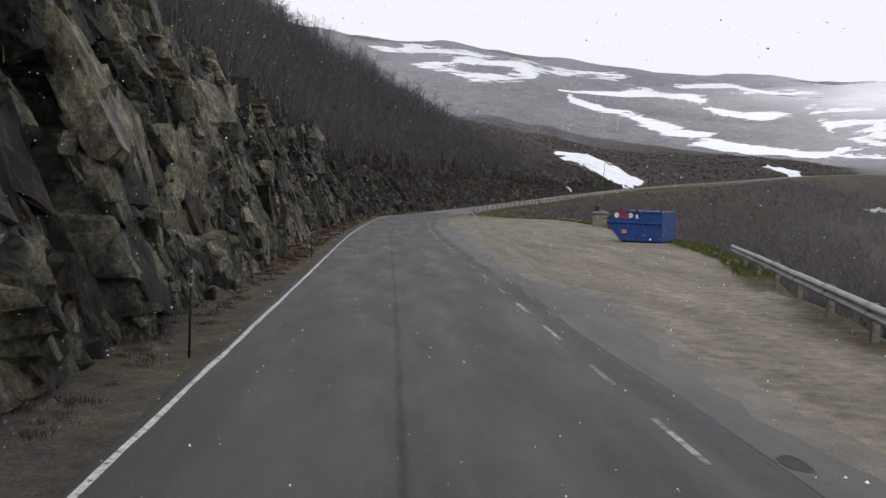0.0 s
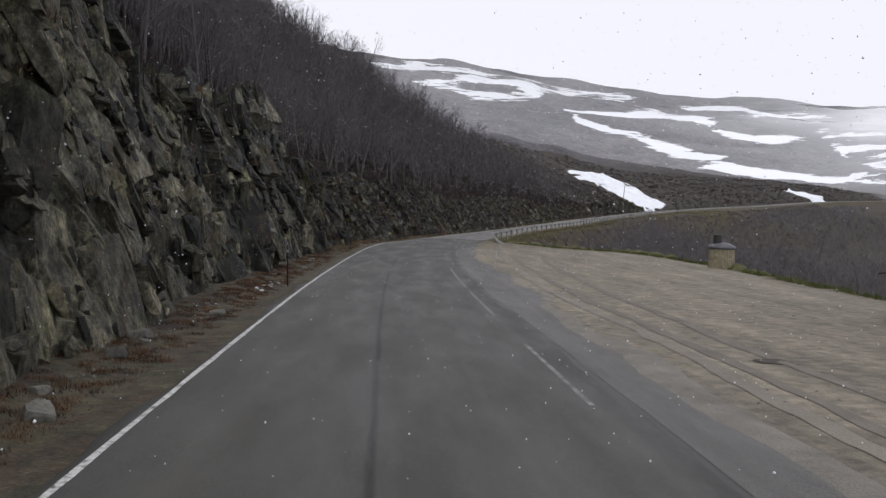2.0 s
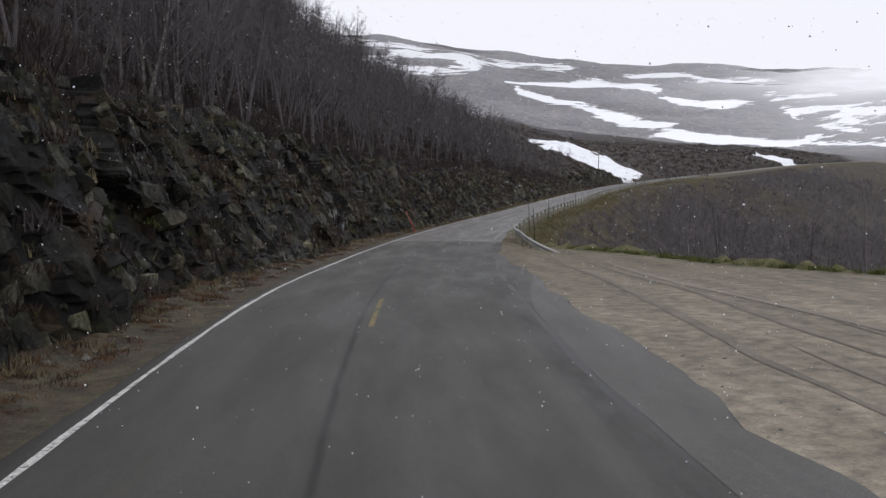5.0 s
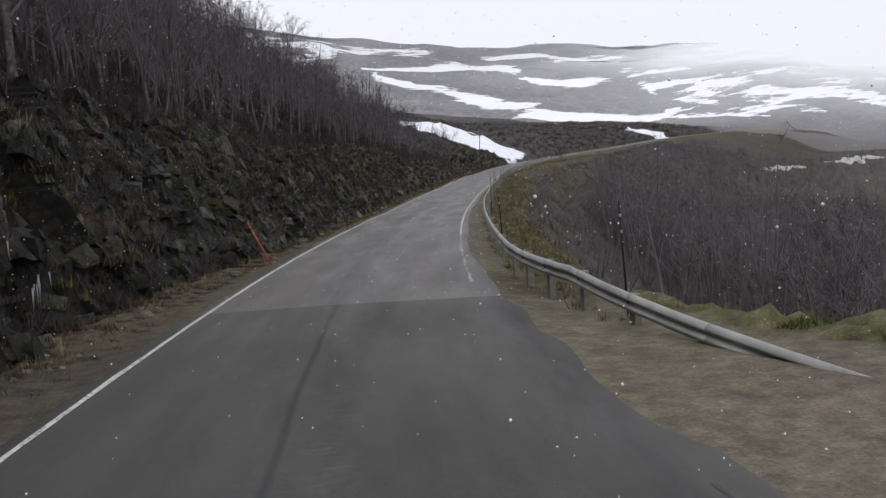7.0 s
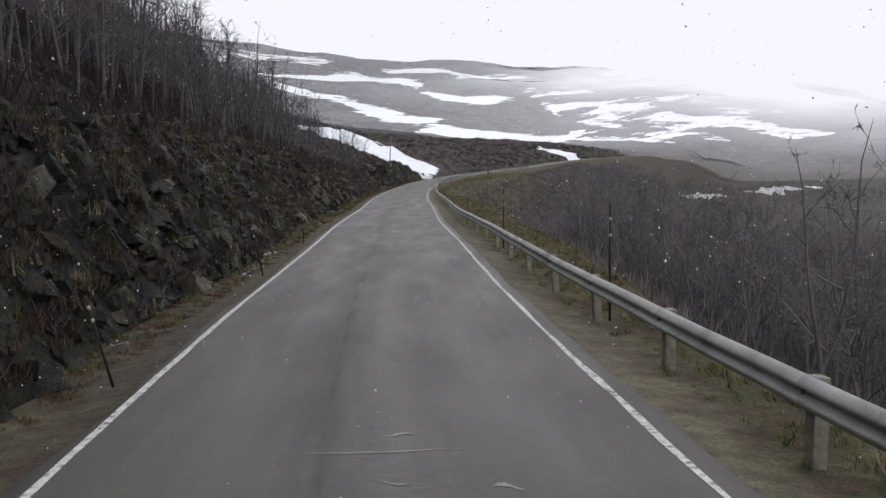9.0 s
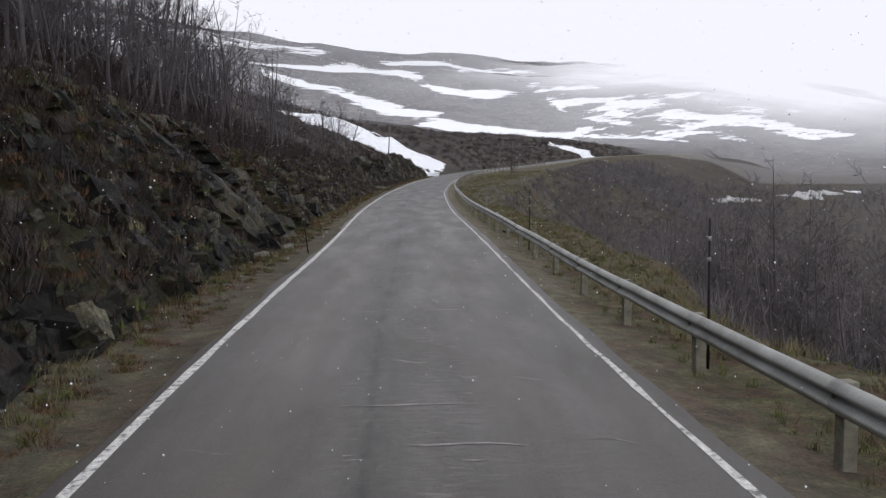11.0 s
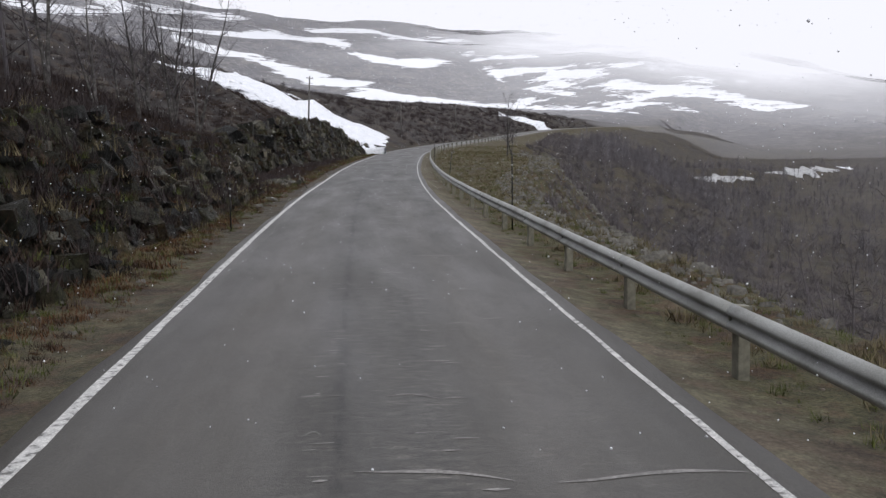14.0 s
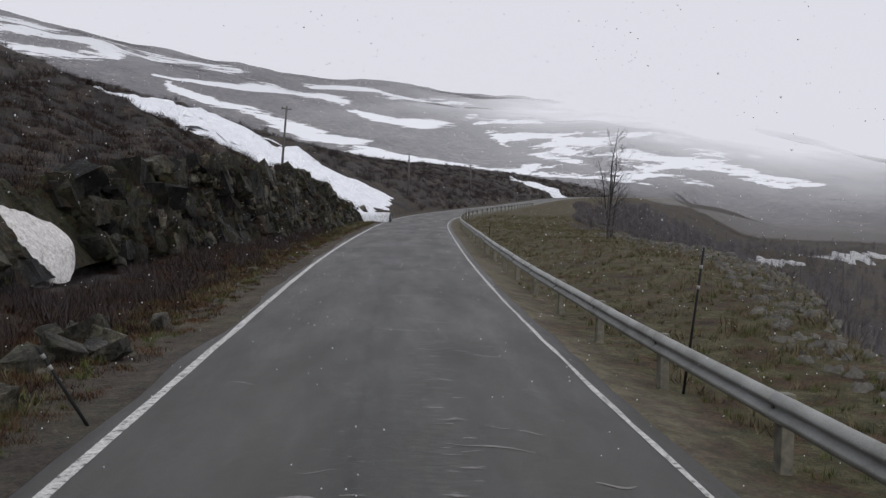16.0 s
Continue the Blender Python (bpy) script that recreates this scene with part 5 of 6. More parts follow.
# potholes in the broken apron edge and the lay-by
def pothole(s0, u0, ln, wd, lift, label):
    ring = [(ln * math.cos(q) * (1 + 0.18 * math.sin(3 * q)), wd * math.sin(q) * (1 + 0.2 * math.cos(2 * q))) for q in np.linspace(0, 2 * math.pi, 25)[:-1]]
    p = place(np.array([s0 + a / 1.42 for a, b in ring] + [s0 + 0.53 * a for a, b in ring]), np.array([u0 + b for a, b in ring] + [u0 + 0.75 * b for a, b in ring]), 0)
    z = np.maximum(land(p[:, 0], p[:, 1])[0], np.interp(s0, ST, CL[:, 2]) - 0.04)
    p[:, 2] = z.max() + lift - np.r_[np.zeros(24), np.full(24, 0.003)]
    pf = [(k, (k + 1) % 24, 24 + (k + 1) % 24, 24 + k) for k in range(24)] + [tuple(range(24, 48))]
    tagged(new("pothole", mesh_of("pothole", p, pf, WETMUD)), label, "pothole", kind="structure")


pothole(5.73, 3.53, 0.26, 0.15, 0.013, "shallow muddy pothole at the broken asphalt edge")
pothole(33.0, 7.0, 0.30, 0.42, 0.008, "dark wet mud hollow in the gravel")


# twig colour paled halfway, haze painted in for the slope below the road
HAZY_MIDTWIG = plain("mid_hazed_twigs", (0.098, 0.088, 0.093), 0.9, 0, 0.4, 0.8)


# ---- birches ----
def tube(v, f, pts, r0, r1, n=3):
    """A tapered limb through the points."""
    base = len(v)
    for i, p in enumerate(pts):
        d = (pts[min(i + 1, len(pts) - 1)] - pts[max(i - 1, 0)])
        d = d / (np.linalg.norm(d) + 1e-9)
        a = np.cross(d, (0.31, 0.83, 0.46))
        a /= np.linalg.norm(a) + 1e-9
        b = np.cross(d, a)
        r = r0 + (r1 - r0) * i / max(1, len(pts) - 1)
        for k in range(n):
            t = 2 * math.pi * k / n
            v.append(p + r * (math.cos(t) * a + math.sin(t) * b))
    for i in range(len(pts) - 1):
        for k in range(n):
            f.append((base + i * n + k, base + i * n + (k + 1) % n, base + (i + 1) * n + (k + 1) % n, base + (i + 1) * n + k))


def blade(v, f, p, q, w):
    """A thin flat twig from p to q."""
    d = q - p
    a = np.cross(d, (0.31, 0.83, 0.46))
    a = a / (np.linalg.norm(a) + 1e-9) * w
    i = len(v)
    v += [p - a, p + a, q + 0.35 * a, q - 0.35 * a]
    f.append((i, i + 1, i + 2, i + 3))


def birch(seed, height, limbs, subs, twigs, stems=1, girth=1.0, light=False):
    """Trunk and crown of a bare mountain birch, as two vertex and face lists."""
    r = np.random.RandomState(seed)
    tv, tf, cv, cf = [], [], [], []
    for stem in range(stems):
        lean = r.uniform(-0.16, 0.16, 2) + (0 if stems == 1 else 0.16) * np.array([math.cos(2.4 * stem), math.sin(2.4 * stem)])
        h = height * (1 if stem == 0 else r.uniform(0.65, 0.95))
        z = np.linspace(-0.25, h, 9)
        bend = r.uniform(-0.05, 0.05, 2)
        trunk = np.stack([lean[0] * z + bend[0] * np.sin(z * 1.3) * z * 0.5, lean[1] * z + bend[1] * np.cos(z * 1.1) * z * 0.5, z], -1)
        tube(tv, tf, list(trunk), 0.016 * girth * h, 0.006, 6)
        for k in range(limbs // stems):
            q = 0.22 + 0.76 * (k + r.uniform(0, 1)) / (limbs // stems)
            p0 = np.array([np.interp(q * h, z, trunk[:, i]) for i in range(3)])
            az, ln = r.uniform(0, 6.28), h * (0.36 * (1.05 - q) + 0.07) * r.uniform(0.7, 1.3)
            up = r.uniform(0.55, 1.25)
            d = np.array([math.cos(az), math.sin(az), up])
            d /= np.linalg.norm(d)
            pts = [p0 + d * ln * t + np.array([0, 0, 0.18 * ln * t * t]) + r.normal(0, 0.02 * ln, 3) * (t > 0) for t in (0, 0.33, 0.66, 1)]
            tube(cv, cf, pts, 0.0055 * h * (1.1 - q) + 0.004, 0.003, 3)
            for j in range(subs):
                t = r.uniform(0.25, 1.0)
                i = min(2, int(t * 3))
                b0 = pts[i] + (pts[i + 1] - pts[i]) * (t * 3 - i)
                e = d * 0.5 + r.normal(0, 0.55, 3) + np.array([0, 0, 0.35])
                e /= np.linalg.norm(e)
                l2 = ln * r.uniform(0.22, 0.5)
                mid, end = b0 + e * l2 * 0.5 + r.normal(0, 0.03 * l2, 3), b0 + e * l2
                if light:
                    blade(cv, cf, b0, end, 0.008)
                else:
                    tube(cv, cf, [b0, mid, end], 0.006, 0.003, 3)
                for w in range(twigs):
                    c0 = b0 + (end - b0) * r.uniform(0.2, 1.0)
                    g = e * 0.5 + r.normal(0, 0.6, 3) + np.array([0, 0, 0.1])
                    g /= np.linalg.norm(g)
                    if light:
                        blade(cv, cf, c0, c0 + g * l2 * r.uniform(0.3, 0.8), 0.007)
                    else:
                        tube(cv, cf, [c0, c0 + g * l2 * r.uniform(0.3, 0.7)], 0.0042, 0.002, 3)
    return (np.array(tv), np.array(tf)), (np.array(cv), np.array(cf))


def birch_thing(seed, height, limbs, subs, twigs, stems, label):
    ob = thing("birch_tree", label, "tree", group="bare birches")
    (tv, tf), (cv, cf) = birch(seed, height, limbs, subs, twigs, stems)
    part_of("trunk", mesh_of("trunk", tv, tf, BARK, True), ob)
    part_of("crown", mesh_of("crown", cv, cf, TWIG), ob, "bare dark twigs")
    return ob


KINDS = [(31, 6.8, 26, 7, 4, 1), (32, 7.6, 27, 7, 4, 2), (33, 5.6, 25, 7, 4, 1), (34, 6.0, 28, 7, 4, 3), (35, 7.2, 26, 7, 4, 1), (36, 4.8, 24, 7, 4, 2)]
proto = []


def plant(x, y, k, scale=1.0, label="bare grey birch with thin dark twigs on the hillside"):
    m = pose(x, y, drape(x, y) - 0.05, rng.uniform(-4, 4), rng.uniform(-4, 4), rng.uniform(0, 360))
    while len(proto) <= k:
        proto.append(None)
    if proto[k] is None:
        proto[k] = birch_thing(*KINDS[k], label)
        proto[k].matrix_world = m @ Matrix.Diagonal((scale, scale, scale, 1))
        return proto[k]
    ob = copy_thing(proto[k], m)
    ob.scale = (scale, scale, scale)
    return tagged(ob, label)


# along the top of the rock face and up the hillside
for k in range(95):
    s = rng.choice((rng.uniform(4, 70), rng.uniform(40, 150), rng.uniform(60, 140)))
    a = float(face_foot(s) + face_lean(s) * ramp(s, FACE_S, FACE_H)) + 1.2 + rng.random()**1.4 * 24
    x, y, _ = place(s, -a)
    plant(x, y, rng.randrange(6), rng.uniform(0.85, 1.3))
for k in range(30):
    s = rng.uniform(92, 166)
    x, y, _ = place(s, -rng.uniform(14, 40))
    plant(x, y, rng.randrange(6), rng.uniform(1.2, 1.6), "tall bare birch with a fine crown on the hillside")
for s, u, k, sc in ((173.8, -7.5, 1, 0.85), (173.2, -8.3, 3, 1.0), (174.6, -8.9, 0, 0.95), (172.0, -9.2, 4, 0.8), (175.6, -10.4, 3, 1.05), (170.2, -10.0, 5, 1.1), (171.5, -12.5, 1, 0.95), (183.4, -14.0, 3, 1.0), (184.6, -16.2, 0, 1.0), (187.0, -19.5, 5, 1.05)):
    x, y, _ = place(s, u)
    plant(x, y, k, sc, "bare birch standing in heather above the cutting")
# below the rail
for k in range(85):
    s = rng.uniform(82, 140)
    u = float(verge_edge(s)) + 8.5 + rng.random() * 20
    x, y, _ = place(s, u)
    plant(x, y, rng.randrange(6), rng.uniform(0.5, 0.78), "bare pale-stemmed birch on the slope below the road")
plant(86.0, 299.0, 3, 1.0, "small many-stemmed birch on the grassy shelf")
plant(87.2, 300.2, 5, 0.95, "small many-stemmed birch on the grassy shelf")
plant(93.5, 290.5, 0, 0.8, "thin pale birch at the edge of the slope")

# dense wood behind, one mass
WOODS = []
for k in range(8):
    (tv, tf), (cv, cf) = birch(60 + k, 5.8 + 0.4 * (k % 4), 14, 5, 4, 1 + k % 2, 0.75, True)
    WOODS.append((np.concatenate([tv, cv]), np.concatenate([tf, cf + len(tv)])))
THIN = []
for k in range(8):
    r = np.random.RandomState(80 + k)
    v, f = [], []
    h = 4.6 + 0.4 * (k % 4)
    tube(v, f, [np.array([0, 0, -0.2]), np.array([r.uniform(-.3, .3), r.uniform(-.3, .3), h * 0.6]), np.array([r.uniform(-.5, .5), r.uniform(-.5, .5), h])], 0.07, 0.015, 3)
    for j in range(60):
        q = r.uniform(0.15, 0.98)
        az, ln = r.uniform(0, 6.28), h * (0.34 * (1.1 - q) + 0.06) * r.uniform(0.6, 1.3)
        p = np.array([0, 0, q * h])
        blade(v, f, p, p + ln * np.array([math.cos(az), math.sin(az), r.uniform(0.3, 1.2)]), 0.022)
    THIN.append((np.array(v), np.array(f)))


def wood(name, sources, n, s_range, a_range, side, keep, material, label, size=(0.7, 1.15), power=1.0):
    s = nr.uniform(*s_range, n)
    a = a_range[0] + nr.uniform(0, 1, n)**power * (a_range[1] - a_range[0])
    if side > 0:
        a = a + verge_edge(s)
    ok = nr.uniform(0, 1, n) < keep(s, a)
    s, a = s[ok], a[ok]
    p = place(s, side * a)
    z, s2, u2 = land(p[:, 0], p[:, 1])
    ok = np.abs(u2) > 6.5
    p, z = p[ok], z[ok]
    m = len(p)
    scatter_meshes(name, sources, list(zip(p[:, 0], p[:, 1], z - 0.1, nr.uniform(*size, m), nr.uniform(0, 6.28, m), nr.randint(0, 99, m))), material, label, "woodland")


clump = lambda s, a: 0.55 + 0.6 * vnoise(s / 9, a / 9, 301)
wood("birch_wood_hillside", WOODS, 3600, (-8, 172), (9.5, 58), -1, lambda s, a: (0.3 + clump(s, a)) * ramp(s, [145, 164, 180], [1, 0.6, 0.0]), TWIG, "dense bare birch wood covering the hillside", (0.8, 1.35))
wood("birch_wood_upper", THIN, 6500, (-40, 185), (36, 170), -1, lambda s, a: clump(s, a) * ramp(s, [130, 165, 185], [1, 0.7, 0.15]), TWIG, "dark bare birch wood higher on the hill")
wood("birch_wood_below", WOODS, 3900, (50, 180), (8.0, 60), 1, lambda s, a: (0.2 + clump(s, a)) * ramp(s, [50, 60, 140, 165, 185], [0.6, 1, 1, 0.3, 0.06]), HAZY_MIDTWIG, "bare birch wood on the slope below the road", (0.85, 1.45))
wood("birch_wood_valley", THIN, 10500, (-20, 350), (14, 190), 1, lambda s, a: (clump(s, a) - 0.05) * ramp(s, [-20, 40, 150, 210, 330], [0.5, 1, 1, 1.0, 0.9]), HAZY_FARTWIG, "grey bare birch scrub across the valley floor", (0.25, 0.6))

wood("birch_scrub_bend", THIN, 1700, (205, 345), (7, 70), 1, lambda s, a: clump(s, a), HAZY_FARTWIG, "grey bare birch scrub below the far bend", (0.35, 0.8))


# ---- shrubs, heather, grass ----
def tuft(seed, blades, height, spread, width, droop=0.3):
    r = np.random.RandomState(seed)
    v, f = [], []
    for k in range(blades):
        az, h = r.uniform(0, 6.28), height * r.uniform(0.5, 1.2)
        b = np.array([r.normal(0, spread * 0.35), r.normal(0, spread * 0.35), -0.03])
        d = np.array([math.cos(az), math.sin(az), 0])
        side = np.array([-d[1], d[0], 0]) * width
        tip = b + d * h * r.uniform(0.1, 0.6 + droop) + np.array([0, 0, h])
        i = len(v)
        v += [b - side, b + side, tip]
        f.append((i, i + 1, i + 2))
    return np.array(v), np.array(f)


SHRUB = [tuft(200 + k, 46, 0.75, 0.75, 0.014, 0.6) for k in range(6)]
HEATHER = [tuft(220 + k, 60, 0.20, 0.62, 0.012, 0.9) for k in range(6)]
GRASS = [tuft(240 + k, 26, 0.20, 0.24, 0.008, 0.8) for k in range(6)]


def scatter_stuff(name, sources, s, u, size, material, label, category):
    p = place(s, u)
    z, s2, u2 = land(p[:, 0], p[:, 1])
    ok = (np.abs(u2) > 3.35) & ((np.abs(s2 - 187.1) > 2.4) | (u2 > -8.6) | (u2 < -13.0)) & (np.hypot(p[:, 0] - 85.0, p[:, 1] - 361.0) > 22.0)
    p, z, size = p[ok], z[ok], size[ok]
    m = len(p)
    scatter_meshes(name, sources, list(zip(p[:, 0], p[:, 1], z, size, nr.uniform(0, 6.28, m), nr.randint(0, 99, m))), material, label, category)


n = 10500
sl = nr.uniform(-6, 222, n)
scatter_stuff("shrubs_left", SHRUB, sl, -(face_foot(sl) + face_lean(sl) * ramp(sl, FACE_S, FACE_H) + 0.6 + 48 * nr.uniform(0, 1, n)**1.6), nr.uniform(0.6, 1.7, n) * ramp(sl, [150, 180], [1.0, 0.55]), DARKTWIG, "dark leafless dwarf shrubs on the hillside", "shrub")
n = 8000
sl = nr.uniform(60, 222, n)
scatter_stuff("heather_left", HEATHER, sl, -(face_foot(sl) + face_lean(sl) * ramp(sl, FACE_S, FACE_H) * 0.8 + 16 * nr.uniform(0, 1, n)**1.5), nr.uniform(0.6, 1.5, n), HEATH, "reddish-brown heather along the top of the cutting", "heather")
n = 6500
u = nr.uniform(0, 1, n)
s = nr.uniform(70, 330, n)
scatter_stuff("shrubs_right", SHRUB, s, verge_edge(s) + 1.0 + 34 * u**1.3, nr.uniform(0.5, 1.4, n), HAZY_MIDTWIG, "dark leafless shrubs on the valley slope", "shrub")
n = 4200
s = nr.uniform(84, 240, n)
w = ramp(s, SHELF_S, SHELF_U)
scatter_stuff("grass_shelf", GRASS, s, 4.3 + (w + 1.5 - 4.3) * nr.uniform(0, 1, n), nr.uniform(0.5, 1.4, n), STRAW, "dry yellow grass tufts beside the guardrail", "grass")
n = 6500
s = nr.uniform(88, 240, n)
w = ramp(s, SHELF_S, SHELF_U)
scatter_stuff("grass_green", GRASS, s, 3.7 + (w - 3.2) * nr.uniform(0, 1, n)**0.8, nr.uniform(0.2, 0.75, n), GREEN, "short green moss and grass beside the guardrail", "grass")
n = 3200
s = nr.choice((20, 52, 52), n) + nr.uniform(0, 31, n)
scatter_stuff("grass_layby", GRASS, s, layby_edge(s) + 0.3 + 2.6 * nr.uniform(0, 1, n)**1.3, nr.uniform(0.5, 1.3, n), GREEN, "green grass fringe along the gravel lay-by", "grass")
# plants rooted on the ledges of the rock
ledge = np.array(LEDGES)
ls, lu, lz = road_coords(ledge[:, 0], ledge[:, 1])
pick = ((np.abs(ls - 187.3) > 3.2) | (ledge[:, 2] < lz + 0.3)) & (nr.uniform(0, 1, len(ledge)) < ramp(ls, [0, 50, 66, 120, 140, 222], [0.04, 0.08, 0.22, 0.22, 0.5, 0.6]))


def ledge_plants(name, sources, sel, size, material, label, category):
    q = ledge[sel]
    m = len(q)
    scatter_meshes(name, sources, list(zip(q[:, 0], q[:, 1], q[:, 2] - 0.03, nr.uniform(*size, m), nr.uniform(0, 6.28, m), nr.randint(0, 99, m))), material, label, category)


which = nr.randint(0, 5, len(ledge))
ledge_plants("heather_ledges", HEATHER, pick & (which < 2), (0.45, 1.1), HEATH, "brown heather rooted on the rock ledges", "heather")
ledge_plants("grass_ledges", GRASS, pick & (which == 2), (0.8, 1.9), STRAW, "dead yellow grass hanging on the rock ledges", "grass")
ledge_plants("moss_ledges", GRASS, pick & (which == 3), (0.6, 1.3), GREEN, "green moss and grass on the rock ledges", "grass")
ledge_plants("shrubs_ledges", SHRUB, pick & (which == 4) & (ls > 55), (0.4, 0.9), DARKTWIG, "leafless twigs growing out of the rock", "shrub")
n = 1700
scatter_stuff("grass_left", GRASS, nr.uniform(60, 228, n), -(3.9 + 1.5 * nr.uniform(0, 1, n)), nr.uniform(0.5, 1.2, n), STRAW, "yellow dead grass below the cutting", "grass")
n = 2600
scatter_stuff("moss_left", GRASS, nr.uniform(100, 228, n), -(3.5 + 1.9 * nr.uniform(0, 1, n)**0.8), nr.uniform(0.35, 0.9, n), GREEN, "green moss and grass along the foot of the bank", "grass")
n = 5200
scatter_stuff("heather_hollow", HEATHER, nr.uniform(166, 206, n), -(4.2 + 6.5 * nr.uniform(0, 1, n)**0.8), nr.uniform(0.4, 1.0, n), HEATH, "dark brown heather in the hollow beside the road", "heather")
n = 1800
scatter_stuff("bracken_hollow", HEATHER, nr.uniform(140, 200, n), -(4.0 + 5.0 * nr.uniform(0, 1, n)), nr.uniform(0.35, 0.9, n), RUSSET, "rusty dead bracken among the heather", "bracken")
n = 700
scatter_stuff("shrubs_hollow", SHRUB, nr.uniform(172, 206, n), -(4.8 + 6.0 * nr.uniform(0, 1, n)**0.8), nr.uniform(0.3, 0.8, n), DARKTWIG, "dark leafless dwarf shrubs in the hollow", "shrub")
n = 1600
scatter_stuff("heather_verge", HEATHER, nr.uniform(-5, 228, n), -(3.55 + 1.2 * nr.uniform(0, 1, n)), nr.uniform(0.2, 0.55, n), HEATH, "dead brown leaves and stems along the verge", "heather")


n = 4200
scatter_stuff("litter_verge", HEATHER, nr.uniform(20, 228, n), -(3.45 + 1.5 * nr.uniform(0, 1, n)**0.9), nr.uniform(0.15, 0.5, n), RUSSET, "rusty dead leaves and grass along the verge", "heather")


def bank_plants(name, sources, n, s_range, size, material, label, category):
    s = nr.uniform(*s_range, n)
    h = face_height(s) * nr.uniform(0.05, 1.0, n)
    a = np.maximum(face_offset(s, h) - rock_depth(s, h)[0], 3.9) + 0.05
    ok = (vnoise(s / 2.0, h / 1.0, 311) > 0.12) & ((np.abs(s - 186.7) > 2.2) | (h < 0.35) | (h > 2.0))
    p = place(s, -a, 0)
    z = np.interp(s, ST, CL[:, 2]) - 0.25 + h
    scatter_meshes(name, sources, [(p[i, 0], p[i, 1], z[i], nr.uniform(*size), nr.uniform(0, 6.28), nr.randint(99)) for i in np.where(ok)[0]], material, label, category)


bank_plants("heather_bank", HEATHER, 4200, (66, 222), (0.45, 1.3), HEATH, "brown heather hanging over the rocky bank", "heather")
bank_plants("shrubs_bank", SHRUB, 1500, (66, 222), (0.3, 0.85), DARKTWIG, "leafless twigs hanging over the rocky bank", "shrub")
bank_plants("bracken_bank", HEATHER, 1300, (120, 200), (0.4, 1.0), RUSSET, "rusty dead bracken on the rocky bank", "bracken")
bank_plants("grass_bank", GRASS, 1500, (64, 222), (0.6, 1.5), STRAW, "withered grass hanging over the rocky bank", "grass")
bank_plants("moss_bank", GRASS, 2200, (64, 222), (0.5, 1.1), GREEN, "green moss and grass on the rocky bank", "grass")
n = 4200
sm = nr.uniform(222, 410, n)
scatter_stuff("shrubs_moor", SHRUB, sm, -(5.5 + 75 * nr.uniform(0, 1, n)**1.3), nr.uniform(0.6, 1.5, n), DARKTWIG, "dark dwarf birch scrub on the moor beyond the bend", "shrub")


# ---- snow ----
def snow_band(knots, lift, seed, label, ragged=0.35, across=9, step_m=None, material=None, name="snow_patch"):
    """A drift along a line of (x, y, width), laid over the land."""
    k = np.array(knots, float)
    d = np.r_[0, np.cumsum(np.hypot(np.diff(k[:, 0]), np.diff(k[:, 1])))]
    n = max(8, int(d[-1] / (step_m or max(0.4, d[-1] / 110))))
    t = np.linspace(0, d[-1], n)
    x, y, w = (np.interp(t, d, k[:, i]) for i in range(3))
    tx, ty = np.gradient(x), np.gradient(y)
    q = np.hypot(tx, ty)
    tx, ty = tx / q, ty / q
    ends = np.clip(np.minimum(t, d[-1] - t) / (0.16 * d[-1]), 0.03, 1)**0.6
    scale = d[-1] / 12
    wl = w * 0.5 * ends * (1 + ragged * 2.0 * fbm(t / scale, t * 0 + seed, 6, seed))
    wr = w * 0.5 * ends * (1 + ragged * 2.0 * fbm(t / scale, t * 0 + seed + 9, 5, seed + 40))
    c = np.linspace(-1, 1, across)
    off = np.where(c[None] < 0, c[None] * np.maximum(wl, 0.02)[:, None], c[None] * np.maximum(wr, 0.02)[:, None])
    X, Y = x[:, None] + off * ty[:, None], y[:, None] - off * tx[:, None]
    z = land(X, Y)[0] + lift * (1 - np.abs(c[None])**2.5) - 0.08 * lift
    me = mesh_of(name, np.stack([X, Y, z], -1).reshape(-1, 3), grid_faces(*X.shape), material or SNOW, True)
    return tagged(new(name, me), label, "snow", "old snow patches")


snow_band([(222, 533, 5), (224, 522, 12), (233, 524, 11), (241, 530, 5)], 1.2, 21, "small old snow patch on the moor", 0.4)
# the grey snow colour stands in for haze over these two patches
snow_band([(229, 432, 2), (234, 431, 5), (239, 428, 8), (244, 423, 4)], 0.5, 29, "grey old snow on a hummock in the valley", 0.5, 13, None, DIRTY_HAZED_SNOW)
snow_band([(265, 439, 2), (271, 438, 7), (278, 433, 9), (287, 429, 2)], 0.5, 35, "old snow on a hummock in the valley", 0.6, 13, None, DIRTY_HAZED_SNOW)
snow_band([(300, 440, 2), (305, 446, 5), (312, 450, 4), (320, 452, 2)], 0.7, 37, "small old snow patch among the valley scrub", 0.5)
# the tongue of snow that reaches the road at the bend
snow_band([(88.0, 332.4, 3.0), (87.2, 338.0, 5.5), (87.0, 346.0, 11), (88.0, 356.0, 19), (87.0, 366.0, 28), (82.0, 373.5, 33), (75.0, 376.0, 26), (66.0, 370.0, 11)], 0.9, 43, "tongue of dirty old snow reaching down to the road", 0.12, 21, 0.6)
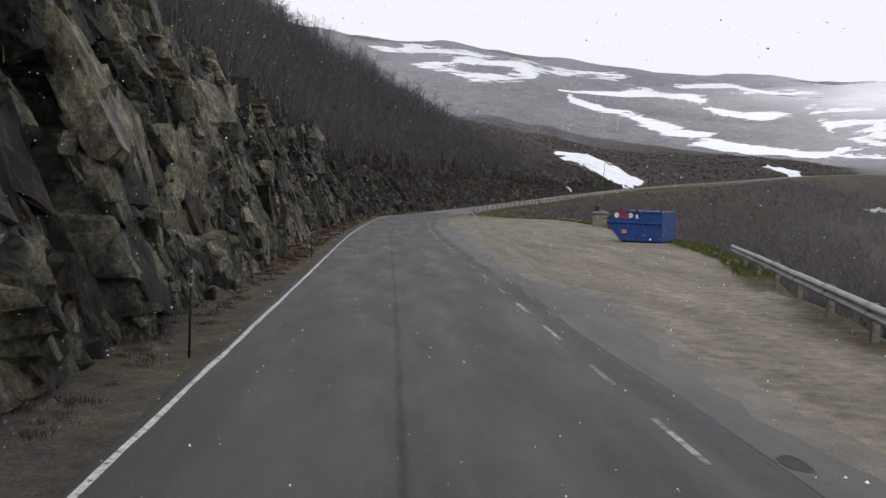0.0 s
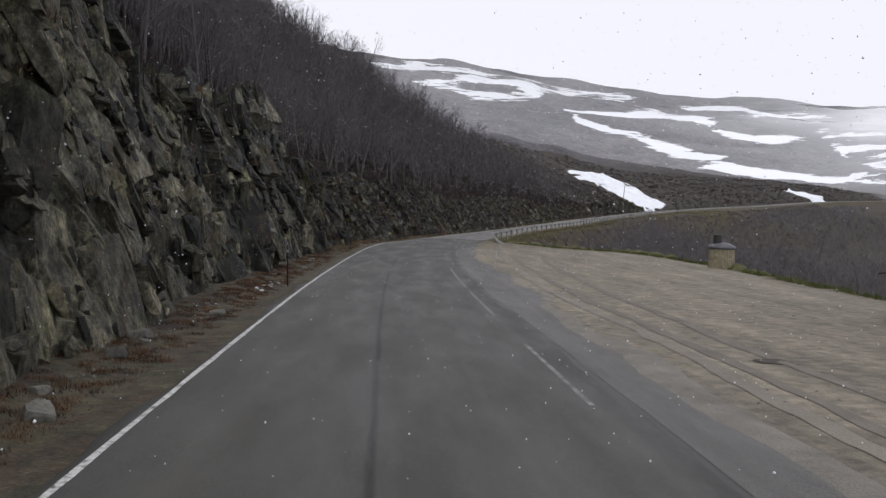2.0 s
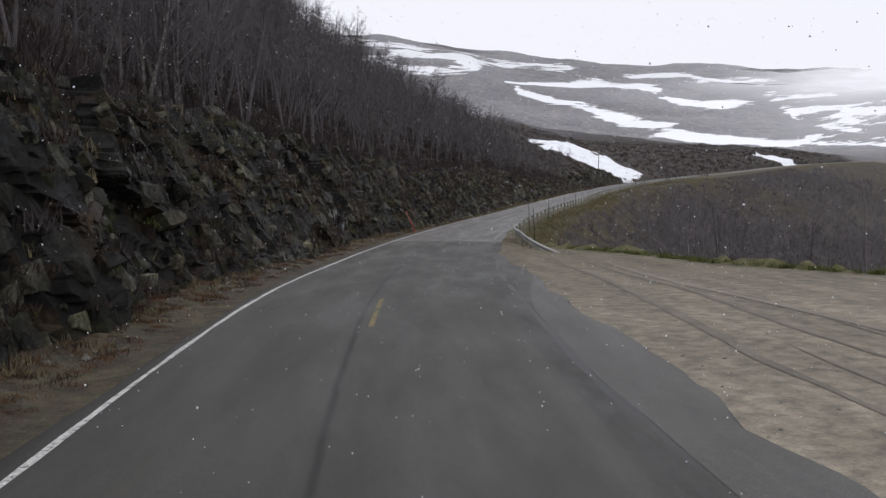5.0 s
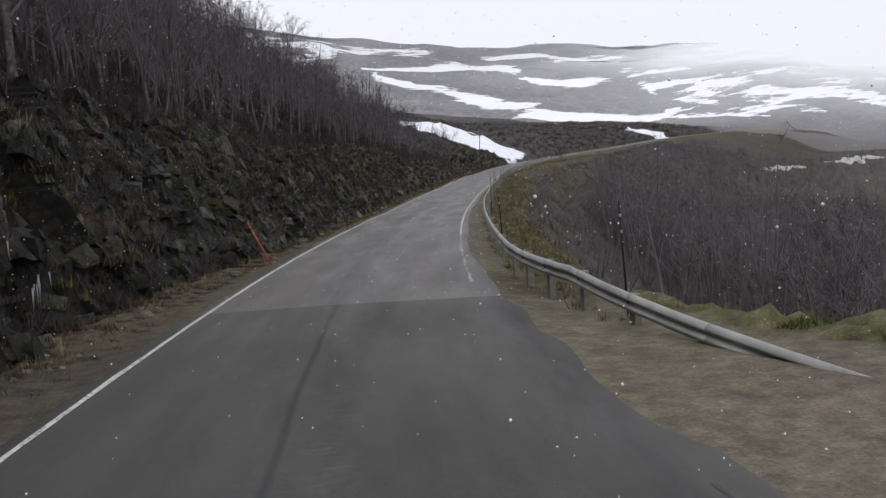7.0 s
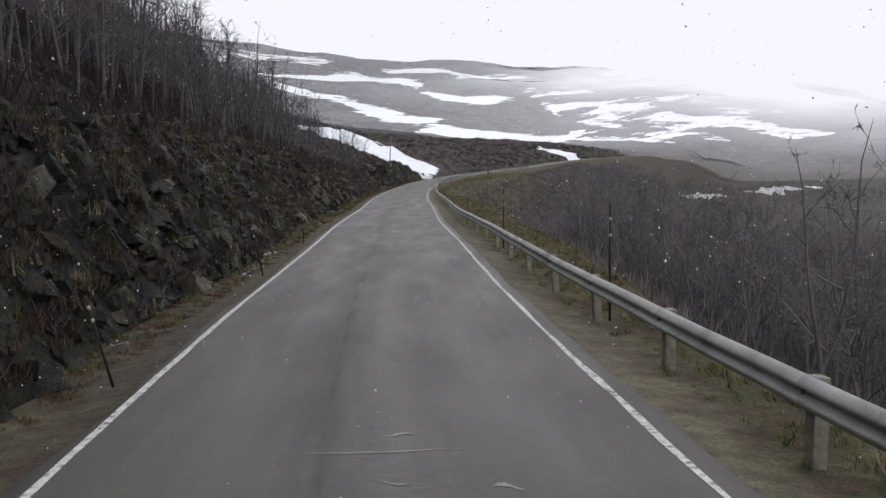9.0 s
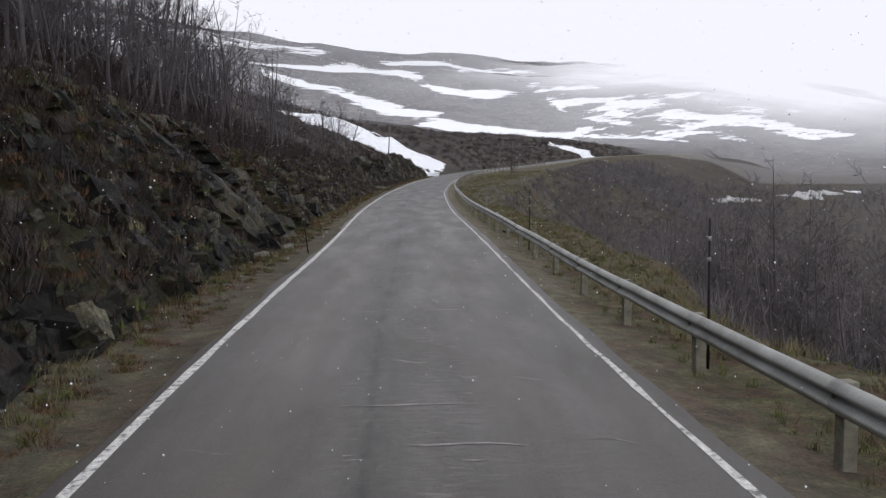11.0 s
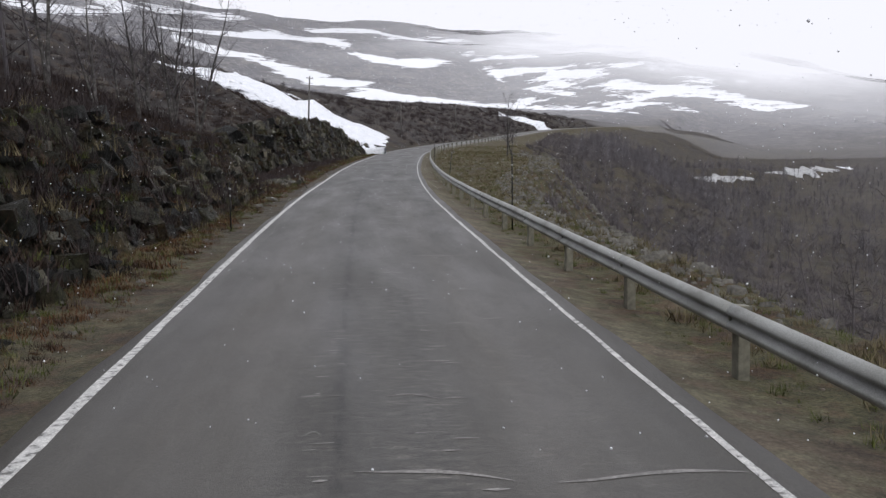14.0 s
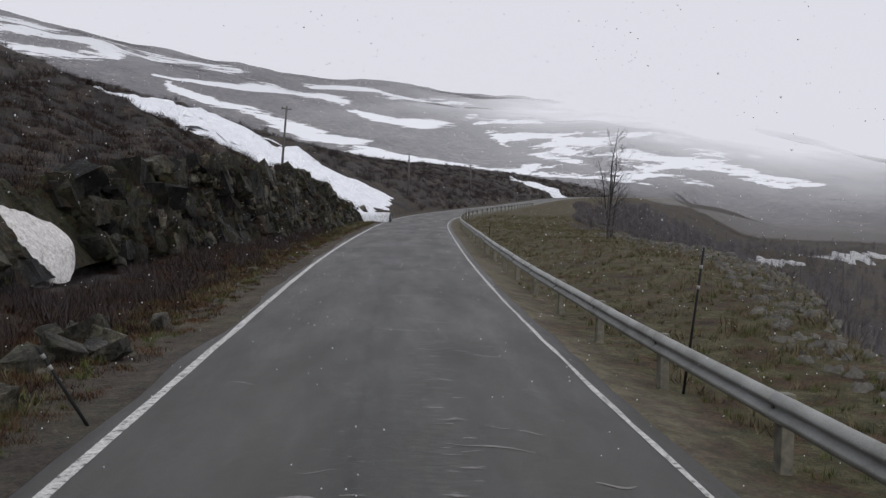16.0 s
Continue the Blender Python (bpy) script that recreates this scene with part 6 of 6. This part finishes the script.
# old snow lying against the bank
bs, bv = np.meshgrid(np.linspace(184.9, 187.8, 40), np.linspace(0, 1, 16), indexing="ij")
trim = np.abs((bs - 186.3) / 1.5)
low, high = 0.30 - 0.03 * (bs - 187.3) + 0.35 * trim**3 + 0.06 * fbm(bs / 0.7, bs * 0, 3, 171), 1.35 - 0.30 * trim**2 + 0.08 * fbm(bs / 0.8, bs * 0, 3, 172)
bh = low + (high - low) * bv
bz = -0.50 + 1.95 * (bh - 0.3)
ba = 9.95 + 0.75 * bz - 0.22 * np.sin(np.pi * bv) + 0.06 * fbm(bs / 0.9, bh * 2, 3, 173)
bp = place(bs, -ba, 0)
bp[..., 2] = np.interp(bs, ST, CL[:, 2]) + 0.10 + bz
bme = mesh_of("snow_patch", np.concatenate([bp.reshape(-1, 3), (bp + 0.5 * (place(bs, -ba - 1, 0) - place(bs, -ba, 0)) - (0, 0, 0.15)).reshape(-1, 3)]), np.concatenate([grid_faces(*bs.shape), grid_faces(*bs.shape)[:, ::-1] + bs.size]), CRUSTED_SNOW, True)
tagged(new("snow_patch", bme), "crusted old snow bank below the heather", "snow", "old snow patches")
cs = np.concatenate([nr.normal(c, 0.9, 16) for c in (43.0, 112.0, 114.6)])
scatter_meshes("snow_crumbs", CHIPS, spots_on(cs, -3.75 - 0.35 * nr.uniform(0, 1, len(cs)), 0.04 + 0.14 * nr.beta(1, 3, len(cs))), DIRTY_HAZED_SNOW, "last dirty snow crumbs below the rock face", "snow")


# ---- icicles ----
def icicles(s, a, z, width, n, length, label):
    p = place(s, -a)
    ob = thing("icicles", label, "ice", pose(float(p[0]), float(p[1]), float(p[2]) + z, 0, 0, heading(s)))
    for k in range(n):
        y, ln = width * (rng.random() - 0.5), length * rng.uniform(0.35, 1.0)
        x, top = rng.uniform(-0.05, 0.25), rng.uniform(-0.25, 0.10)
        part("icicle", rod(bmesh.new(), (x, y, top), (x + rng.uniform(-.02, .02), y, top - ln), 0.012 + 0.010 * rng.random(), 0.002, 6), ICE, ob, smooth=True)
    return ob


icicles(14.0, 5.3, 1.0, 0.8, 9, 0.5, "row of grey icicles on the rock ledge")
icicles(84.0, 5.35, 1.7, 1.6, 9, 0.55, "frozen trickle of pale ice down the rock")
icicles(84.6, 5.1, 1.1, 0.9, 6, 0.7, "frozen trickle of pale ice down the rock")
icicles(101.5, 5.2, 2.2, 2.6, 8, 0.17, "fringe of icicles under the turf edge")
icicles(99.0, 5.0, 1.5, 2.0, 6, 0.15, "fringe of icicles under the turf edge")


# ---- utility poles ----
def utility_pole(x, y, h, lean):
    z = drape(x, y)
    ob = thing("utility_pole", "thin grey wooden utility pole on the fell side", "utility pole", pose(x, y, z, 0, lean, 0), "utility poles")
    part("pole", rod(bmesh.new(), (0, 0, -0.4), (0, 0, h), 0.11, 0.08, 10), WOOD, ob, smooth=True)
    part("crossarm", box(bmesh.new(), (0.9, 0.07, 0.08), pose(0, 0, h - 0.25), 0.01), WOOD, ob)
    for k in (-0.38, 0.0, 0.38):
        part("insulator", rod(bmesh.new(), (k, 0, h - 0.21), (k, 0, h - 0.08), 0.035, 0.025, 8), POLE, ob)
    return ob


utility_pole(79.2, 336.0, 6.2, 3)
utility_pole(109.0, 374.0, 6.0, 0)
utility_pole(141.0, 414.0, 6.2, -2)


# ---- turf bank round the end of the lay-by ----
s = np.arange(44, 87, 0.15)
c = np.linspace(-1, 1, 11)
mid = layby_edge(s) + 1.1 + 0.35 * fbm(s / 4, s * 0, 3, 181)
wide = (0.75 + 0.5 * fbm(s / 2.5, s * 0, 3, 182)) * np.clip((s - 44) / 10, 0.1, 1) * np.clip((87 - s) / 2, 0.1, 1)
U = mid[:, None] + wide[:, None] * c[None]
p = place(s[:, None], U, 0)
lump = 0.5 + 0.9 * fbm(p[..., 0] / 0.6, p[..., 1] / 0.6, 4, 183)
p[..., 2] = land(p[..., 0], p[..., 1])[0] - 0.05 + 0.34 * (1 - c[None]**2) * np.clip(lump, 0.05, 1.2) * np.clip(wide, 0.2, 1)[:, None]
tagged(new("turf_bank", mesh_of("turf_bank", p.reshape(-1, 3), grid_faces(*U.shape), TURF, True)), "low lumpy bank of moss and dead grass", "turf", kind="structure")


# ---- litter by the rail ----
def rubbish_bag():
    x, y, _ = place(140.2, 4.25)
    bm = bmesh.new()
    bmesh.ops.create_icosphere(bm, subdivisions=4, radius=0.5)
    for v in bm.verts:
        c = v.co.copy()
        k = 1 + 0.22 * noise.noise(c * 2.2) + 0.10 * noise.noise(c * 7)
        v.co = (c.x * k * 1.0, c.y * k * 0.5, max(-0.12, c.z * k * 0.20))
    ob = thing("rubbish_bag", "black plastic rubbish bag lying under the guardrail", "bag", pose(x, y, drape(x, y) + 0.07, 0, 0, heading(140.2) + 80) @ Matrix.Diagonal((0.75, 0.75, 0.6, 1)))
    part("bag", bm, BLACK, ob, smooth=True)
    part("knot", rod(bmesh.new(), (0.44, 0, 0.02), (0.58, 0.02, 0.08), 0.03, 0.05, 8), BLACK, ob)


rubbish_bag()


# pale boulders at the foot of the bank
for k in range(13):
    bs_, ba_, br = rng.uniform(176.4, 180.4), rng.uniform(4.0, 5.4), rng.uniform(0.25, 0.62)
    q = place(bs_, -ba_, 0)
    v, f = BLOCKS[(7 * k + 3) % len(BLOCKS)]
    me = mesh_of("boulder", v * (0.7 * br, 1.4 * br, rng.uniform(0.5, 1.0) * br), f, ROCK)
    float_layer(me, "tone", np.full(len(v), rng.uniform(0.4, 0.7)))
    ob = new("boulder", me)
    ob.matrix_world = pose(q[0], q[1], drape(q[0], q[1]) + 0.16 * br, rng.uniform(-35, 35), rng.uniform(-30, 30), rng.uniform(0, 360))
    tagged(ob, "pale angular boulder at the foot of the bank", "boulder", "boulders at the bank")
ob = new("boulder", mesh_of("boulder", BLOCKS[11][0] * (0.60, 0.70, 0.95), BLOCKS[11][1], STONE))
q = place(166.2, 7.2, 0)
ob.matrix_world = pose(q[0], q[1], drape(q[0], q[1]) + 0.20, 8, -6, 40)
tagged(ob, "large grey boulder at the edge of the grassy shelf", "boulder", "boulders at the bank")


# ---- wet snowflakes in the air ----
def falling_snow(n):
    """Loose flakes hanging over the road, clear of the lane's middle at eye height."""
    r = np.random.RandomState(77)
    m = r.uniform(1, 300, n)
    s = station(m)
    u, h = r.uniform(-7.5, 7.5, n), r.uniform(0.3, 6.5, n)
    clear = np.hypot(u - 0.1, h - 2.4) > 1.3
    clear &= ~((u < -4.2) & (h < 0.5 + (-u - 4.2) / face_lean(s)))
    p = place(s[clear], u[clear], 0) + np.stack([0 * h[clear], 0 * h[clear], h[clear]], -1)
    flake = np.array([(1, 0, 0), (0, 0.8, 0), (-1, 0, 0), (0, -0.8, 0), (0.1, 0, 0.9), (0, 0.1, -0.9)]), np.array([(0, 1, 4), (1, 2, 4), (2, 3, 4), (3, 0, 4), (1, 0, 5), (2, 1, 5), (3, 2, 5), (0, 3, 5)])
    size = 0.004 + 0.009 * r.beta(1.3, 3.2, len(p))
    scatter_meshes("falling_snow", [flake], list(zip(p[:, 0], p[:, 1], p[:, 2], size, r.uniform(0, 6.28, len(p)), r.randint(0, 9, len(p)))), SNOW, "wet snowflakes drifting through the air", "snow")


falling_snow(52000)
